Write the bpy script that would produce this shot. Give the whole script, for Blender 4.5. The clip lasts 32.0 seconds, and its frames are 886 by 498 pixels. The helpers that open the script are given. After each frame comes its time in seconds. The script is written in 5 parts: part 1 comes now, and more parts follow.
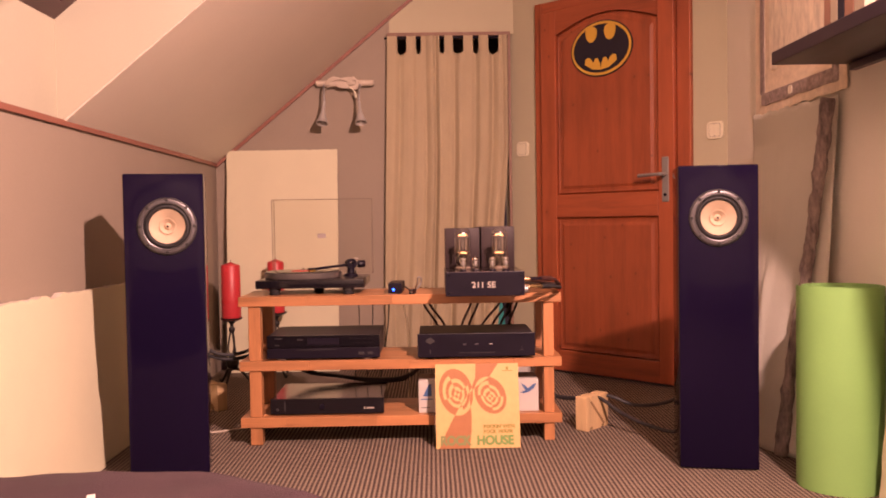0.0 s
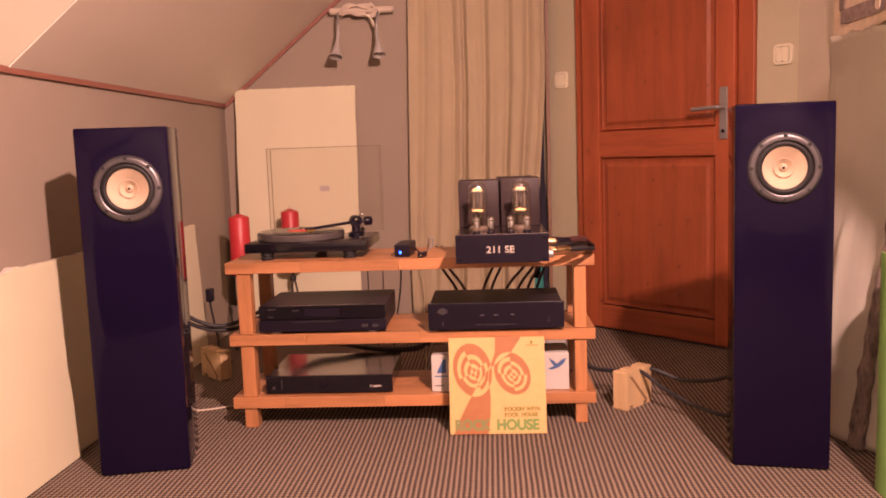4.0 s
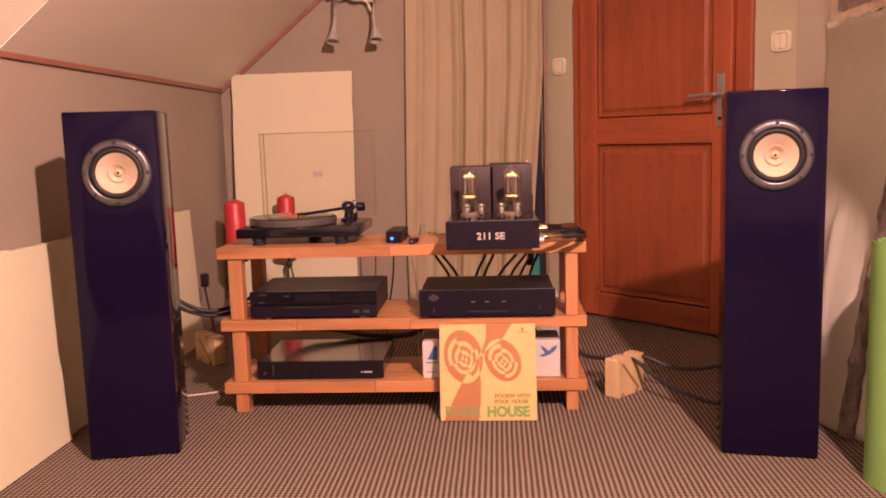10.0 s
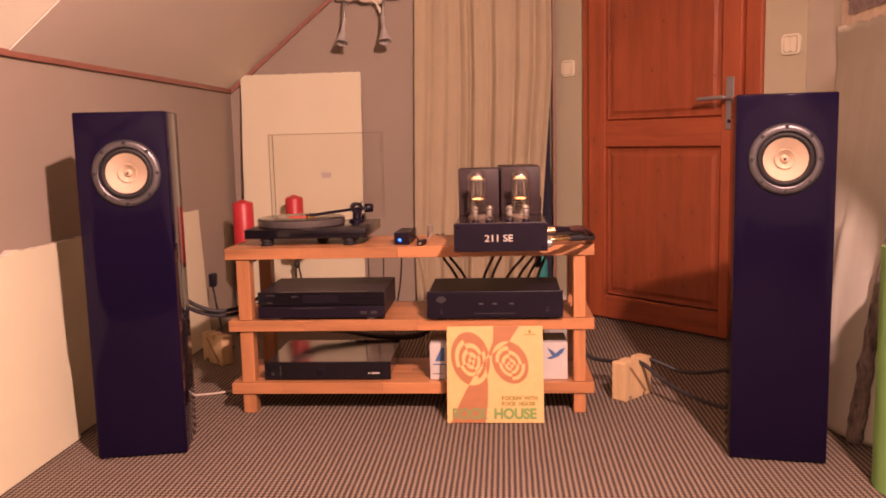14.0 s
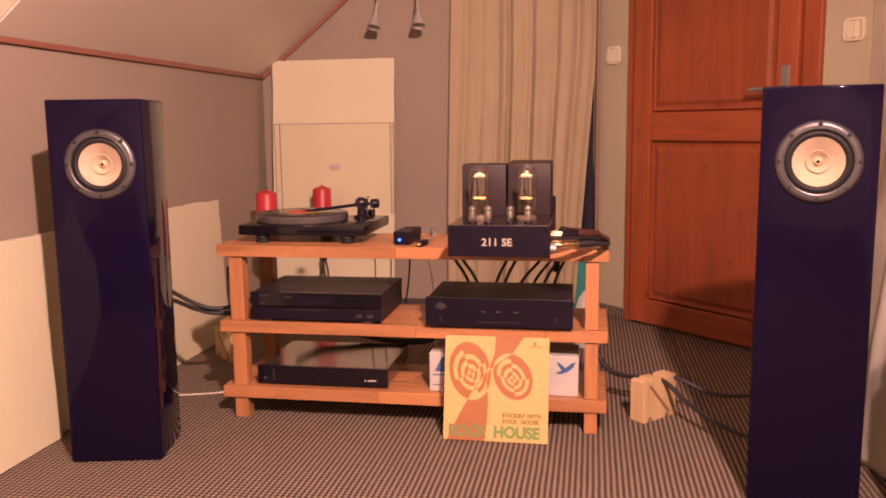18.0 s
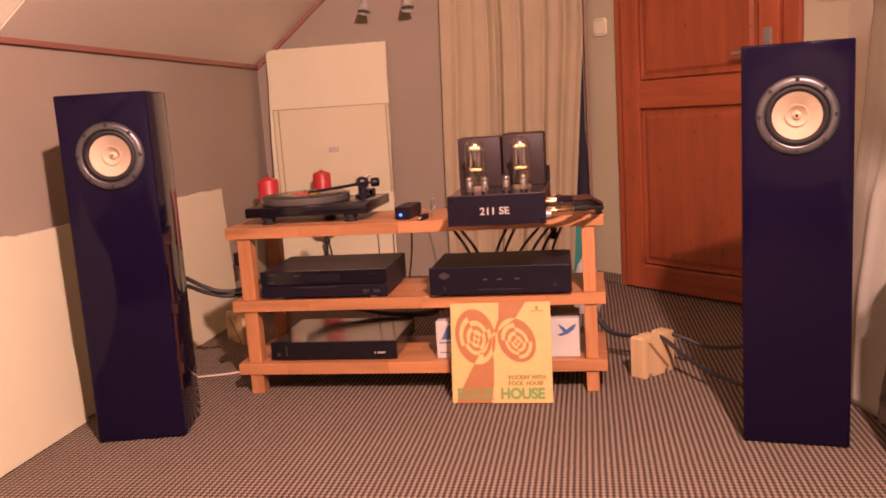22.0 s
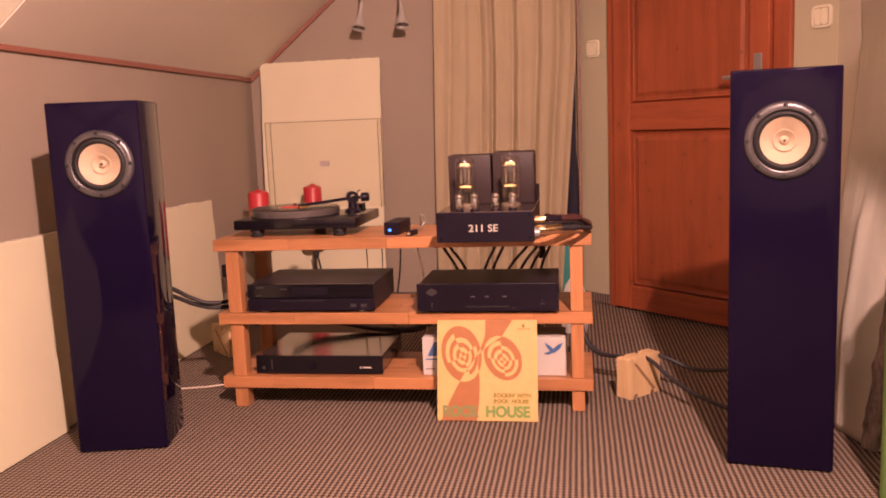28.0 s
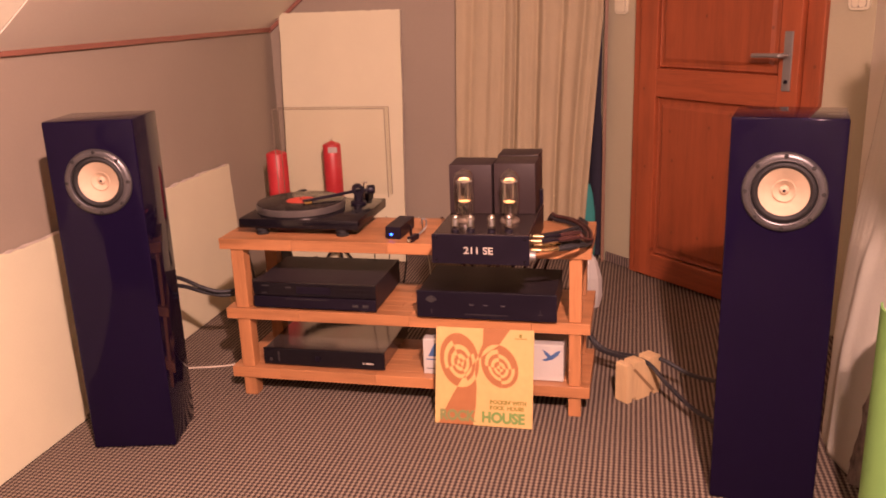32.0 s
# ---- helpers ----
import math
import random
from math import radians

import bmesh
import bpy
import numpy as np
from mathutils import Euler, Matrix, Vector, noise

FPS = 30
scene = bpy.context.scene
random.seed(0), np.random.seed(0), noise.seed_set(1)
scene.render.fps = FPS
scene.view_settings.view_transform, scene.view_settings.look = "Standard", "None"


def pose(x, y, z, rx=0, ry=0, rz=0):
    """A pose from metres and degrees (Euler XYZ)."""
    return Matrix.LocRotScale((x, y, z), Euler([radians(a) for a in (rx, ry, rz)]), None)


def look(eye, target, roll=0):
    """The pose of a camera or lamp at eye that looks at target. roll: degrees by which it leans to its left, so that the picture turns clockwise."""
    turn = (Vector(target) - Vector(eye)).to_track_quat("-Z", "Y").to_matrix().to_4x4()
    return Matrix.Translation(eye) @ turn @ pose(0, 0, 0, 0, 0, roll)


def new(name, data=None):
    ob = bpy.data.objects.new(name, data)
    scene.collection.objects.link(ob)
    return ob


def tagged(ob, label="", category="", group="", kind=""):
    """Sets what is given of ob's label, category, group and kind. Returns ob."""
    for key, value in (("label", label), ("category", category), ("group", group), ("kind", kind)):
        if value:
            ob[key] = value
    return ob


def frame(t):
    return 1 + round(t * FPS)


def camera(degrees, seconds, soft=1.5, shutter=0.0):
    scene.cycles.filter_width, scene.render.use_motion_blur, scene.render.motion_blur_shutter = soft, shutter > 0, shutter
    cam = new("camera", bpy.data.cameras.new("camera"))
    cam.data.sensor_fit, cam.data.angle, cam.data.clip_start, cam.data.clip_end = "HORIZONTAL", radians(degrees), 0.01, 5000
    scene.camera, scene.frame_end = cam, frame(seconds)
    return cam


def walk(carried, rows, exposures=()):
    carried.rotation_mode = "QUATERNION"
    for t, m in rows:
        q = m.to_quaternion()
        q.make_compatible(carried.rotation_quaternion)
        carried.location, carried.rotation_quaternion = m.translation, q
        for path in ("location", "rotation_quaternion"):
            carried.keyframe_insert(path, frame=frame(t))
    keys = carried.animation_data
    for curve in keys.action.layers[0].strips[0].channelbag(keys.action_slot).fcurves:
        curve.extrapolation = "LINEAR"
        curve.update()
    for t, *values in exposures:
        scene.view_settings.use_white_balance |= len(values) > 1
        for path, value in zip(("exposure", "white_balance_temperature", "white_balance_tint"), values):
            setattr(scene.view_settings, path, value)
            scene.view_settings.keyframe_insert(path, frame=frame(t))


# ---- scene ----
cam = camera(55.1, 32.0, 1.85)
PATH = [
    (0, (0.167, -3.233, 0.849), (0.191, -1.234, 0.784), -0.9),
    (0.5, (0.201, -3.182, 0.865), (0.236, -1.185, 0.76), 0.1),
    (1, (0.212, -3.091, 0.898), (0.263, -1.101, 0.706), -1.0),
    (1.5, (0.222, -3.025, 0.943), (0.257, -1.035, 0.751), -1.1),
    (2, (0.245, -2.974, 0.955), (0.191, -0.982, 0.778), -1.0),
    (2.5, (0.284, -2.905, 0.963), (0.252, -0.92, 0.724), -1.8),
    (3, (0.292, -2.839, 0.954), (0.234, -0.855, 0.707), -1.3),
    (3.5, (0.308, -2.8, 0.938), (0.205, -0.816, 0.709), -1.5),
    (5.5, (0.353, -2.761, 0.925), (0.218, -0.785, 0.646), -2.5),
    (6, (0.349, -2.762, 0.925), (0.2, -0.788, 0.642), -2.6),
    (6.5, (0.358, -2.763, 0.924), (0.214, -0.787, 0.65), -2.7),
    (7, (0.363, -2.765, 0.924), (0.225, -0.789, 0.651), -2.4),
    (7.5, (0.361, -2.765, 0.922), (0.231, -0.789, 0.639), -2.0),
    (8, (0.359, -2.767, 0.922), (0.22, -0.792, 0.643), -1.8),
    (8.5, (0.361, -2.764, 0.923), (0.212, -0.789, 0.645), -2.0),
    (9, (0.364, -2.768, 0.926), (0.229, -0.79, 0.659), -2.1),
    (9.5, (0.369, -2.767, 0.925), (0.236, -0.789, 0.66), -1.6),
    (10, (0.369, -2.767, 0.925), (0.238, -0.789, 0.661), -1.7),
    (10.5, (0.365, -2.768, 0.925), (0.239, -0.79, 0.66), -1.5),
    (11, (0.366, -2.766, 0.926), (0.221, -0.79, 0.656), -1.6),
    (11.5, (0.367, -2.767, 0.922), (0.227, -0.79, 0.652), -1.4),
    (12, (0.374, -2.766, 0.924), (0.221, -0.79, 0.649), -1.1),
    (12.5, (0.369, -2.77, 0.926), (0.233, -0.792, 0.661), -1.5),
    (13, (0.372, -2.768, 0.925), (0.232, -0.79, 0.661), -1.5),
    (13.5, (0.369, -2.766, 0.924), (0.219, -0.791, 0.65), -1.4),
    (14, (0.367, -2.768, 0.929), (0.219, -0.791, 0.667), -1.4),
    (14.5, (0.382, -2.76, 0.928), (0.266, -0.78, 0.664), -1.3),
    (16.5, (0.472, -2.521, 0.925), (0.223, -0.561, 0.614), -0.7),
    (17, (0.498, -2.488, 0.945), (0.231, -0.531, 0.634), -0.0),
    (17.5, (0.562, -2.464, 0.937), (0.207, -0.524, 0.604), 0.5),
    (18, (0.599, -2.519, 0.943), (0.257, -0.569, 0.653), -0.7),
    (18.5, (0.614, -2.578, 0.94), (0.255, -0.634, 0.633), -2.5),
    (19, (0.605, -2.61, 0.935), (0.272, -0.665, 0.613), -3.0),
    (19.5, (0.602, -2.617, 0.922), (0.235, -0.675, 0.613), -3.3),
    (20, (0.606, -2.621, 0.918), (0.229, -0.681, 0.609), -3.3),
    (20.5, (0.61, -2.624, 0.918), (0.258, -0.68, 0.611), -3.7),
    (21, (0.61, -2.622, 0.919), (0.281, -0.676, 0.595), -3.9),
    (21.5, (0.611, -2.623, 0.919), (0.275, -0.678, 0.597), -4.0),
    (22, (0.612, -2.622, 0.918), (0.27, -0.678, 0.593), -3.7),
    (22.5, (0.618, -2.621, 0.916), (0.275, -0.678, 0.59), -3.1),
    (23, (0.613, -2.624, 0.917), (0.295, -0.672, 0.623), -2.8),
    (23.5, (0.608, -2.632, 0.918), (0.319, -0.668, 0.675), -2.0),
    (24, (0.614, -2.628, 0.917), (0.304, -0.669, 0.658), -2.0),
    (24.5, (0.611, -2.631, 0.916), (0.3, -0.673, 0.654), -1.9),
    (25, (0.612, -2.627, 0.917), (0.293, -0.671, 0.648), -1.8),
    (25.5, (0.615, -2.626, 0.917), (0.295, -0.671, 0.645), -1.9),
    (27.5, (0.616, -2.624, 0.914), (0.294, -0.671, 0.633), -2.1),
    (28, (0.619, -2.622, 0.915), (0.3, -0.669, 0.629), -2.3),
    (28.5, (0.62, -2.622, 0.918), (0.306, -0.666, 0.639), -2.5),
    (29, (0.613, -2.625, 0.918), (0.287, -0.671, 0.644), -1.9),
    (29.5, (0.632, -2.622, 0.929), (0.29, -0.675, 0.626), -2.0),
    (30, (0.655, -2.616, 0.943), (0.4, -0.652, 0.666), -1.9),
    (30.5, (0.669, -2.534, 0.937), (0.372, -0.583, 0.61), -1.9),
    (31, (0.744, -2.462, 1.038), (0.376, -0.55, 0.582), -2.0),
    (31.5, (0.775, -2.485, 1.254), (0.396, -0.581, 0.774), -2.4),
    (32, (0.771, -2.502, 1.309), (0.338, -0.631, 0.747), -2.1),
]
walk(cam, [(t, look(eye, target, roll)) for t, eye, target, roll in PATH], exposures=((0.0, 1.55), (3.0, 1.57), (6.0, 1.50), (32.0, 1.50)))

# ---- world and light ----
world = bpy.data.worlds.new("world")
scene.world = world
world.use_nodes = True
world.node_tree.nodes["Background"].inputs[0].default_value = (0.02, 0.025, 0.05, 1)
world.node_tree.nodes["Background"].inputs[1].default_value = 0.3

# a ceiling bar with two spotlight heads: one towards the rack, one added as fill, bounced off the room's near end
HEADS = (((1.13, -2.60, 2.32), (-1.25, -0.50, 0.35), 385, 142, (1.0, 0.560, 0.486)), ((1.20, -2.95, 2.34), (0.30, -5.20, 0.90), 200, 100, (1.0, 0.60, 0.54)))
BEAMS = []
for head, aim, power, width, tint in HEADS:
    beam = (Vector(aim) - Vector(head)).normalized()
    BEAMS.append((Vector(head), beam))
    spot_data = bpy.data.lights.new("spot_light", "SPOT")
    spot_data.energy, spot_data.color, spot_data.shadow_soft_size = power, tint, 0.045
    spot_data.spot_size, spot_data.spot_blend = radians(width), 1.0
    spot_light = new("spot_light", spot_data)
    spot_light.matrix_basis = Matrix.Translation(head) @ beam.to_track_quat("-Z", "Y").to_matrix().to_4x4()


# ---- materials ----
def nodes_of(m):
    m.use_nodes = True
    return m.node_tree.nodes, m.node_tree.links, m.node_tree.nodes["Principled BSDF"]


def math_node(n, l, op, a, b=None):
    k = n.new("ShaderNodeMath")
    k.operation = op
    for i, v in enumerate((a, b)):
        if v is None:
            continue
        if isinstance(v, (int, float)):
            k.inputs[i].default_value = v
        else:
            l.new(v, k.inputs[i])
    return k.outputs[0]


def mix_colour(n, l, fac, a, b, blend="MIX"):
    k = n.new("ShaderNodeMix")
    k.data_type, k.blend_type = "RGBA", blend
    for socket, v in ((k.inputs[0], fac), (k.inputs[6], a), (k.inputs[7], b)):
        if isinstance(v, (int, float)):
            socket.default_value = v
        elif isinstance(v, tuple):
            socket.default_value = (*v[:3], 1)
        else:
            l.new(v, socket)
    return k.outputs[2]


def coords(n, l, scale=(1, 1, 1)):
    t, k = n.new("ShaderNodeTexCoord"), n.new("ShaderNodeMapping")
    k.inputs["Scale"].default_value = scale
    l.new(t.outputs["Object"], k.inputs[0])
    return k.outputs[0]


def noise_node(n, l, vec, scale, detail=4, rough=0.55):
    k = n.new("ShaderNodeTexNoise")
    k.inputs["Scale"].default_value, k.inputs["Detail"].default_value, k.inputs["Roughness"].default_value = scale, detail, rough
    l.new(vec, k.inputs["Vector"])
    return k.outputs["Fac"]


def ramp(n, l, fac, stops):
    k = n.new("ShaderNodeValToRGB")
    while len(k.color_ramp.elements) < len(stops):
        k.color_ramp.elements.new(0.5)
    for e, (pos, col) in zip(k.color_ramp.elements, stops):
        e.position, e.color = pos, (*col, 1) if isinstance(col, tuple) else (col, col, col, 1)
    l.new(fac, k.inputs[0])
    return k.outputs[0]


def bump(n, l, height, strength, distance, into):
    k = n.new("ShaderNodeBump")
    k.inputs["Strength"].default_value, k.inputs["Distance"].default_value = strength, distance
    l.new(height, k.inputs["Height"])
    l.new(k.outputs[0], into)


def plain(name, col, rough=0.5, metal=0.0, var=0.12, coarse=6.0, fine=140.0, relief=0.0, coat=0.0, rough_var=0.08, stretch=(1, 1, 1), spec=0.5):
    """A surface with variation at two scales and fine relief."""
    m = bpy.data.materials.new(name)
    n, l, b = nodes_of(m)
    vec = coords(n, l, stretch)
    big, small = noise_node(n, l, vec, coarse), noise_node(n, l, vec, fine, 3)
    both = math_node(n, l, "ADD", math_node(n, l, "MULTIPLY", big, 0.65), math_node(n, l, "MULTIPLY", small, 0.35))
    dark, light = tuple(c * (1 - var) for c in col), tuple(min(1, c * (1 + var)) for c in col)
    l.new(ramp(n, l, both, ((0.3, dark), (0.7, light))), b.inputs["Base Color"])
    l.new(math_node(n, l, "ADD", math_node(n, l, "MULTIPLY", math_node(n, l, "SUBTRACT", big, 0.5), rough_var * 2), rough), b.inputs["Roughness"])
    b.inputs["Metallic"].default_value, b.inputs["Coat Weight"].default_value = metal, coat
    b.inputs["Coat Roughness"].default_value, b.inputs["Specular IOR Level"].default_value = 0.03, spec
    if relief:
        bump(n, l, small, 0.5, relief, b.inputs["Normal"])
    return m


def wood(name, col, axis, rough=0.42, knots=False, dark=0.62, by_piece=0.12, ring=22.0):
    """Varnished wood with its grain along one axis; pieces differ slightly."""
    m = bpy.data.materials.new(name)
    n, l, b = nodes_of(m)
    scale = [1.0, 1.0, 1.0]
    scale[axis] = 0.06
    info = n.new("ShaderNodeObjectInfo")
    shift = n.new("ShaderNodeVectorMath")
    shift.operation = "ADD"
    l.new(coords(n, l, tuple(scale)), shift.inputs[0])
    off = n.new("ShaderNodeCombineXYZ")
    for i in range(3):
        l.new(math_node(n, l, "MULTIPLY", info.outputs["Random"], 7.0 + 3 * i), off.inputs[i])
    l.new(off.outputs[0], shift.inputs[1])
    grain, fine = noise_node(n, l, shift.outputs[0], ring, 6, 0.6), noise_node(n, l, shift.outputs[0], ring * 11, 2)
    both = math_node(n, l, "ADD", math_node(n, l, "MULTIPLY", grain, 0.75), math_node(n, l, "MULTIPLY", fine, 0.25))
    base = ramp(n, l, both, ((0.3, tuple(c * dark for c in col)), (0.5, col), (0.72, tuple(min(1, c * 1.18) for c in col))))
    tone = math_node(n, l, "ADD", math_node(n, l, "MULTIPLY", info.outputs["Random"], 2 * by_piece), 1 - by_piece)
    tint = n.new("ShaderNodeCombineColor")
    for i in range(3):
        l.new(tone, tint.inputs[i])
    base = mix_colour(n, l, 1.0, base, tint.outputs[0], "MULTIPLY")
    if knots:
        v = n.new("ShaderNodeTexVoronoi")
        v.voronoi_dimensions = "2D"
        v.inputs["Scale"].default_value = 6.2
        apart, together = n.new("ShaderNodeSeparateXYZ"), n.new("ShaderNodeCombineXYZ")
        l.new(coords(n, l, (1.0, 1.0, 0.7)), apart.inputs[0])
        l.new(apart.outputs[0], together.inputs[0])
        l.new(apart.outputs[2], together.inputs[1])
        l.new(together.outputs[0], v.inputs["Vector"])
        spot = ramp(n, l, v.outputs["Distance"], ((0.020, 1.0), (0.042, 0.0)))
        some = n.new("ShaderNodeSeparateColor")
        l.new(v.outputs["Color"], some.inputs[0])
        spot = math_node(n, l, "MULTIPLY", spot, math_node(n, l, "GREATER_THAN", some.outputs[0], 0.42))
        halo = ramp(n, l, v.outputs["Distance"], ((0.05, 0.30), (0.22, 0.0)))
        base = mix_colour(n, l, math_node(n, l, "MULTIPLY", halo, some.outputs[1]), base, tuple(c * 0.5 for c in col))
        base = mix_colour(n, l, math_node(n, l, "MULTIPLY", spot, 0.6), base, tuple(c * 0.28 for c in col))
        cloud = noise_node(n, l, coords(n, l, (2.2, 2.2, 0.6)), 3.0, 4)
        base = mix_colour(n, l, math_node(n, l, "MULTIPLY", ramp(n, l, cloud, ((0.5, 0.0), (0.70, 1.0))), 0.5), base, tuple(c * 0.5 for c in col))
    l.new(base, b.inputs["Base Color"])
    b.inputs["Roughness"].default_value = rough
    b.inputs["Coat Weight"].default_value, b.inputs["Coat Roughness"].default_value = 0.25, 0.25
    bump(n, l, both, 0.25, 0.0006, b.inputs["Normal"])
    return m


def carpet_material(name, light, dark, period, along=0):
    """Flat-woven ribbed carpet: two-coloured stripes with cross ribs."""
    m = bpy.data.materials.new(name)
    n, l, b = nodes_of(m)
    t, sep = n.new("ShaderNodeTexCoord"), n.new("ShaderNodeSeparateXYZ")
    l.new(t.outputs["Object"], sep.inputs[0])
    x, y = sep.outputs[along], sep.outputs[1 - along]
    wob = noise_node(n, l, t.outputs["Object"], 9.0, 2)
    xs = math_node(n, l, "ADD", x, math_node(n, l, "MULTIPLY", wob, 0.003))
    wave = math_node(n, l, "SINE", math_node(n, l, "MULTIPLY", xs, 2 * math.pi / period))
    row = math_node(n, l, "SINE", math_node(n, l, "MULTIPLY", y, 2 * math.pi / (period * 1.03)))
    mesh = math_node(n, l, "ADD", wave, math_node(n, l, "MULTIPLY", row, 0.75))
    fuzz = noise_node(n, l, t.outputs["Object"], 420.0, 3)
    mesh = math_node(n, l, "ADD", mesh, math_node(n, l, "MULTIPLY", math_node(n, l, "SUBTRACT", fuzz, 0.5), 0.9))
    fac = math_node(n, l, "ADD", math_node(n, l, "MULTIPLY", mesh, 0.5), 0.5)
    big = noise_node(n, l, t.outputs["Object"], 2.2, 4)
    base = ramp(n, l, fac, ((0.26, dark), (0.86, light)))
    base = mix_colour(n, l, math_node(n, l, "MULTIPLY", big, 0.35), base, tuple(c * 0.42 for c in light))
    l.new(base, b.inputs["Base Color"])
    b.inputs["Roughness"].default_value = 0.95
    b.inputs["Specular IOR Level"].default_value = 0.15
    bump(n, l, mesh, 0.6, 0.0025, b.inputs["Normal"])
    return m


def clear(name, tint, gloss=0.12, rough=0.03):
    m = bpy.data.materials.new(name)
    m.use_nodes = True
    n, l = m.node_tree.nodes, m.node_tree.links
    n.remove(n["Principled BSDF"])
    a, g, mx, f = n.new("ShaderNodeBsdfTransparent"), n.new("ShaderNodeBsdfGlossy"), n.new("ShaderNodeMixShader"), n.new("ShaderNodeLayerWeight")
    a.inputs[0].default_value = (*tint, 1)
    g.inputs["Roughness"].default_value = rough
    f.inputs[0].default_value = 0.5
    steep = math_node(n, l, "POWER", f.outputs["Facing"], 4.0)
    l.new(math_node(n, l, "ADD", math_node(n, l, "MULTIPLY", steep, 3 * gloss), gloss * 0.35), mx.inputs[0])
    l.new(a.outputs[0], mx.inputs[1])
    l.new(g.outputs[0], mx.inputs[2])
    l.new(mx.outputs[0], n["Material Output"].inputs[0])
    return m


def glow(name, col, strength):
    m = bpy.data.materials.new(name)
    n, l, b = nodes_of(m)
    b.inputs["Base Color"].default_value = (*col, 1)
    b.inputs["Emission Color"].default_value = (*col, 1)
    b.inputs["Emission Strength"].default_value = strength
    return m


MAUVE = plain("mauve_wall_paint", (0.268, 0.222, 0.170), 0.85, var=0.06, coarse=2.5, fine=160, relief=0.0008)
BEIGE = plain("beige_wall_paint", (0.42, 0.385, 0.265), 0.85, var=0.05, coarse=2.5, fine=160, relief=0.0008)
CEIL = plain("grey_beige_ceiling_paint", (0.72, 0.665, 0.56), 0.5, var=0.05, coarse=2.0, fine=120, relief=0.0008)
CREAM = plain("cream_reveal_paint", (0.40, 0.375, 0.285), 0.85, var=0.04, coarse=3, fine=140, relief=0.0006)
CARPET = carpet_material("striped_flatweave_carpet", (0.290, 0.236, 0.180), (0.034, 0.018, 0.020), 0.0155)
SKIRT = carpet_material("striped_carpet_edging", (0.30, 0.23, 0.19), (0.06, 0.045, 0.05), 0.012, along=1)
SHELF_X = wood("orange_stained_pine_lengthwise", (0.385, 0.170, 0.070), 0)
SHELF_Z = wood("orange_stained_pine_upright", (0.385, 0.170, 0.070), 2)
DOOR_Z = wood("red_brown_varnished_pine_upright", (0.290, 0.0695, 0.0265), 2, 0.38, True, 0.74)
DOOR_X = wood("red_brown_varnished_pine_across", (0.290, 0.0695, 0.0265), 0, 0.38, False)
TRIM = wood("red_brown_stained_batten", (0.215, 0.085, 0.058), 1, 0.6)
BLOCK = wood("raw_light_pine", (0.50, 0.35, 0.185), 2, 0.6)
LACQUER = plain("black_piano_lacquer", (0.0062, 0.0036, 0.0165), 0.06, var=0.1, coarse=3, fine=30, rough_var=0.015, spec=0.15)
BLACK = plain("black_painted_metal", (0.008, 0.0055, 0.012), 0.38, var=0.2, coarse=8, fine=300, relief=0.0001, spec=0.2)
COVER = plain("dark_grey_hammered_cover", (0.030, 0.020, 0.021), 0.5, var=0.2, coarse=9, fine=320, relief=0.0003, spec=0.22)
BLACK_GLOSS = plain("glossy_black_plastic", (0.0075, 0.006, 0.0085), 0.14, var=0.15, coarse=8, fine=200, rough_var=0.04, spec=0.35)
DARKTOP = plain("dark_brushed_metal_top", (0.016, 0.011, 0.017), 0.48, 0.0, var=0.2, coarse=7, fine=250, stretch=(0.1, 1, 1), spec=0.36)
MIRRORTOP = plain("polished_dark_metal_top", (0.22, 0.19, 0.18), 0.16, 0.85, var=0.1, coarse=7, fine=200)
RUBBER = plain("black_rubber", (0.008, 0.007, 0.008), 0.7, var=0.2, coarse=20, fine=300, relief=0.0003)
CHROME = plain("polished_steel", (0.62, 0.60, 0.57), 0.18, 1.0, var=0.08, coarse=12, fine=200)
GREYRING = plain("dark_grey_metal_ring", (0.11, 0.105, 0.11), 0.38, 0.65, var=0.12, coarse=15, fine=250)
CONE = plain("cream_paper_cone", (0.45, 0.35, 0.245), 0.8, var=0.07, coarse=40, fine=500, relief=0.0004)
WHITEBOARD = plain("off_white_plaster_board", (0.56, 0.525, 0.365), 0.8, var=0.05, coarse=4, fine=180, relief=0.0006)
BOARDEDGE = plain("torn_grey_board_edge", (0.50, 0.44, 0.37), 0.9, var=0.3, coarse=25, fine=160, relief=0.002)
WHITE = plain("white_plastic", (0.68, 0.645, 0.485), 0.4, var=0.04, coarse=10, fine=200)
CARD = plain("white_carton", (0.44, 0.42, 0.39), 0.7, var=0.04, coarse=14, fine=220)
LINEN = plain("beige_linen_cloth", (0.365, 0.30, 0.192), 0.95, var=0.08, coarse=10, fine=420, relief=0.0009, stretch=(1, 1, 0.5))
DARKCLOTH = plain("dark_blue_cloth", (0.016, 0.014, 0.028), 0.9, var=0.4, coarse=12, fine=200, relief=0.001)
TEAL = plain("teal_cloth", (0.03, 0.22, 0.21), 0.8, var=0.2, coarse=10, fine=200)
THROW = plain("dark_brown_throw", (0.023, 0.0092, 0.013), 0.95, var=0.35, coarse=14, fine=320, relief=0.003)
WAX = plain("red_candle_wax", (0.43, 0.028, 0.036), 0.42, var=0.12, coarse=14, fine=120)
IRON = plain("black_wrought_iron", (0.02, 0.016, 0.015), 0.5, 0.3, var=0.3, coarse=30, fine=200, relief=0.0006)
GREEN = plain("lime_green_foam_sheet", (0.21, 0.42, 0.12), 0.7, var=0.06, coarse=5, fine=260, relief=0.0004)
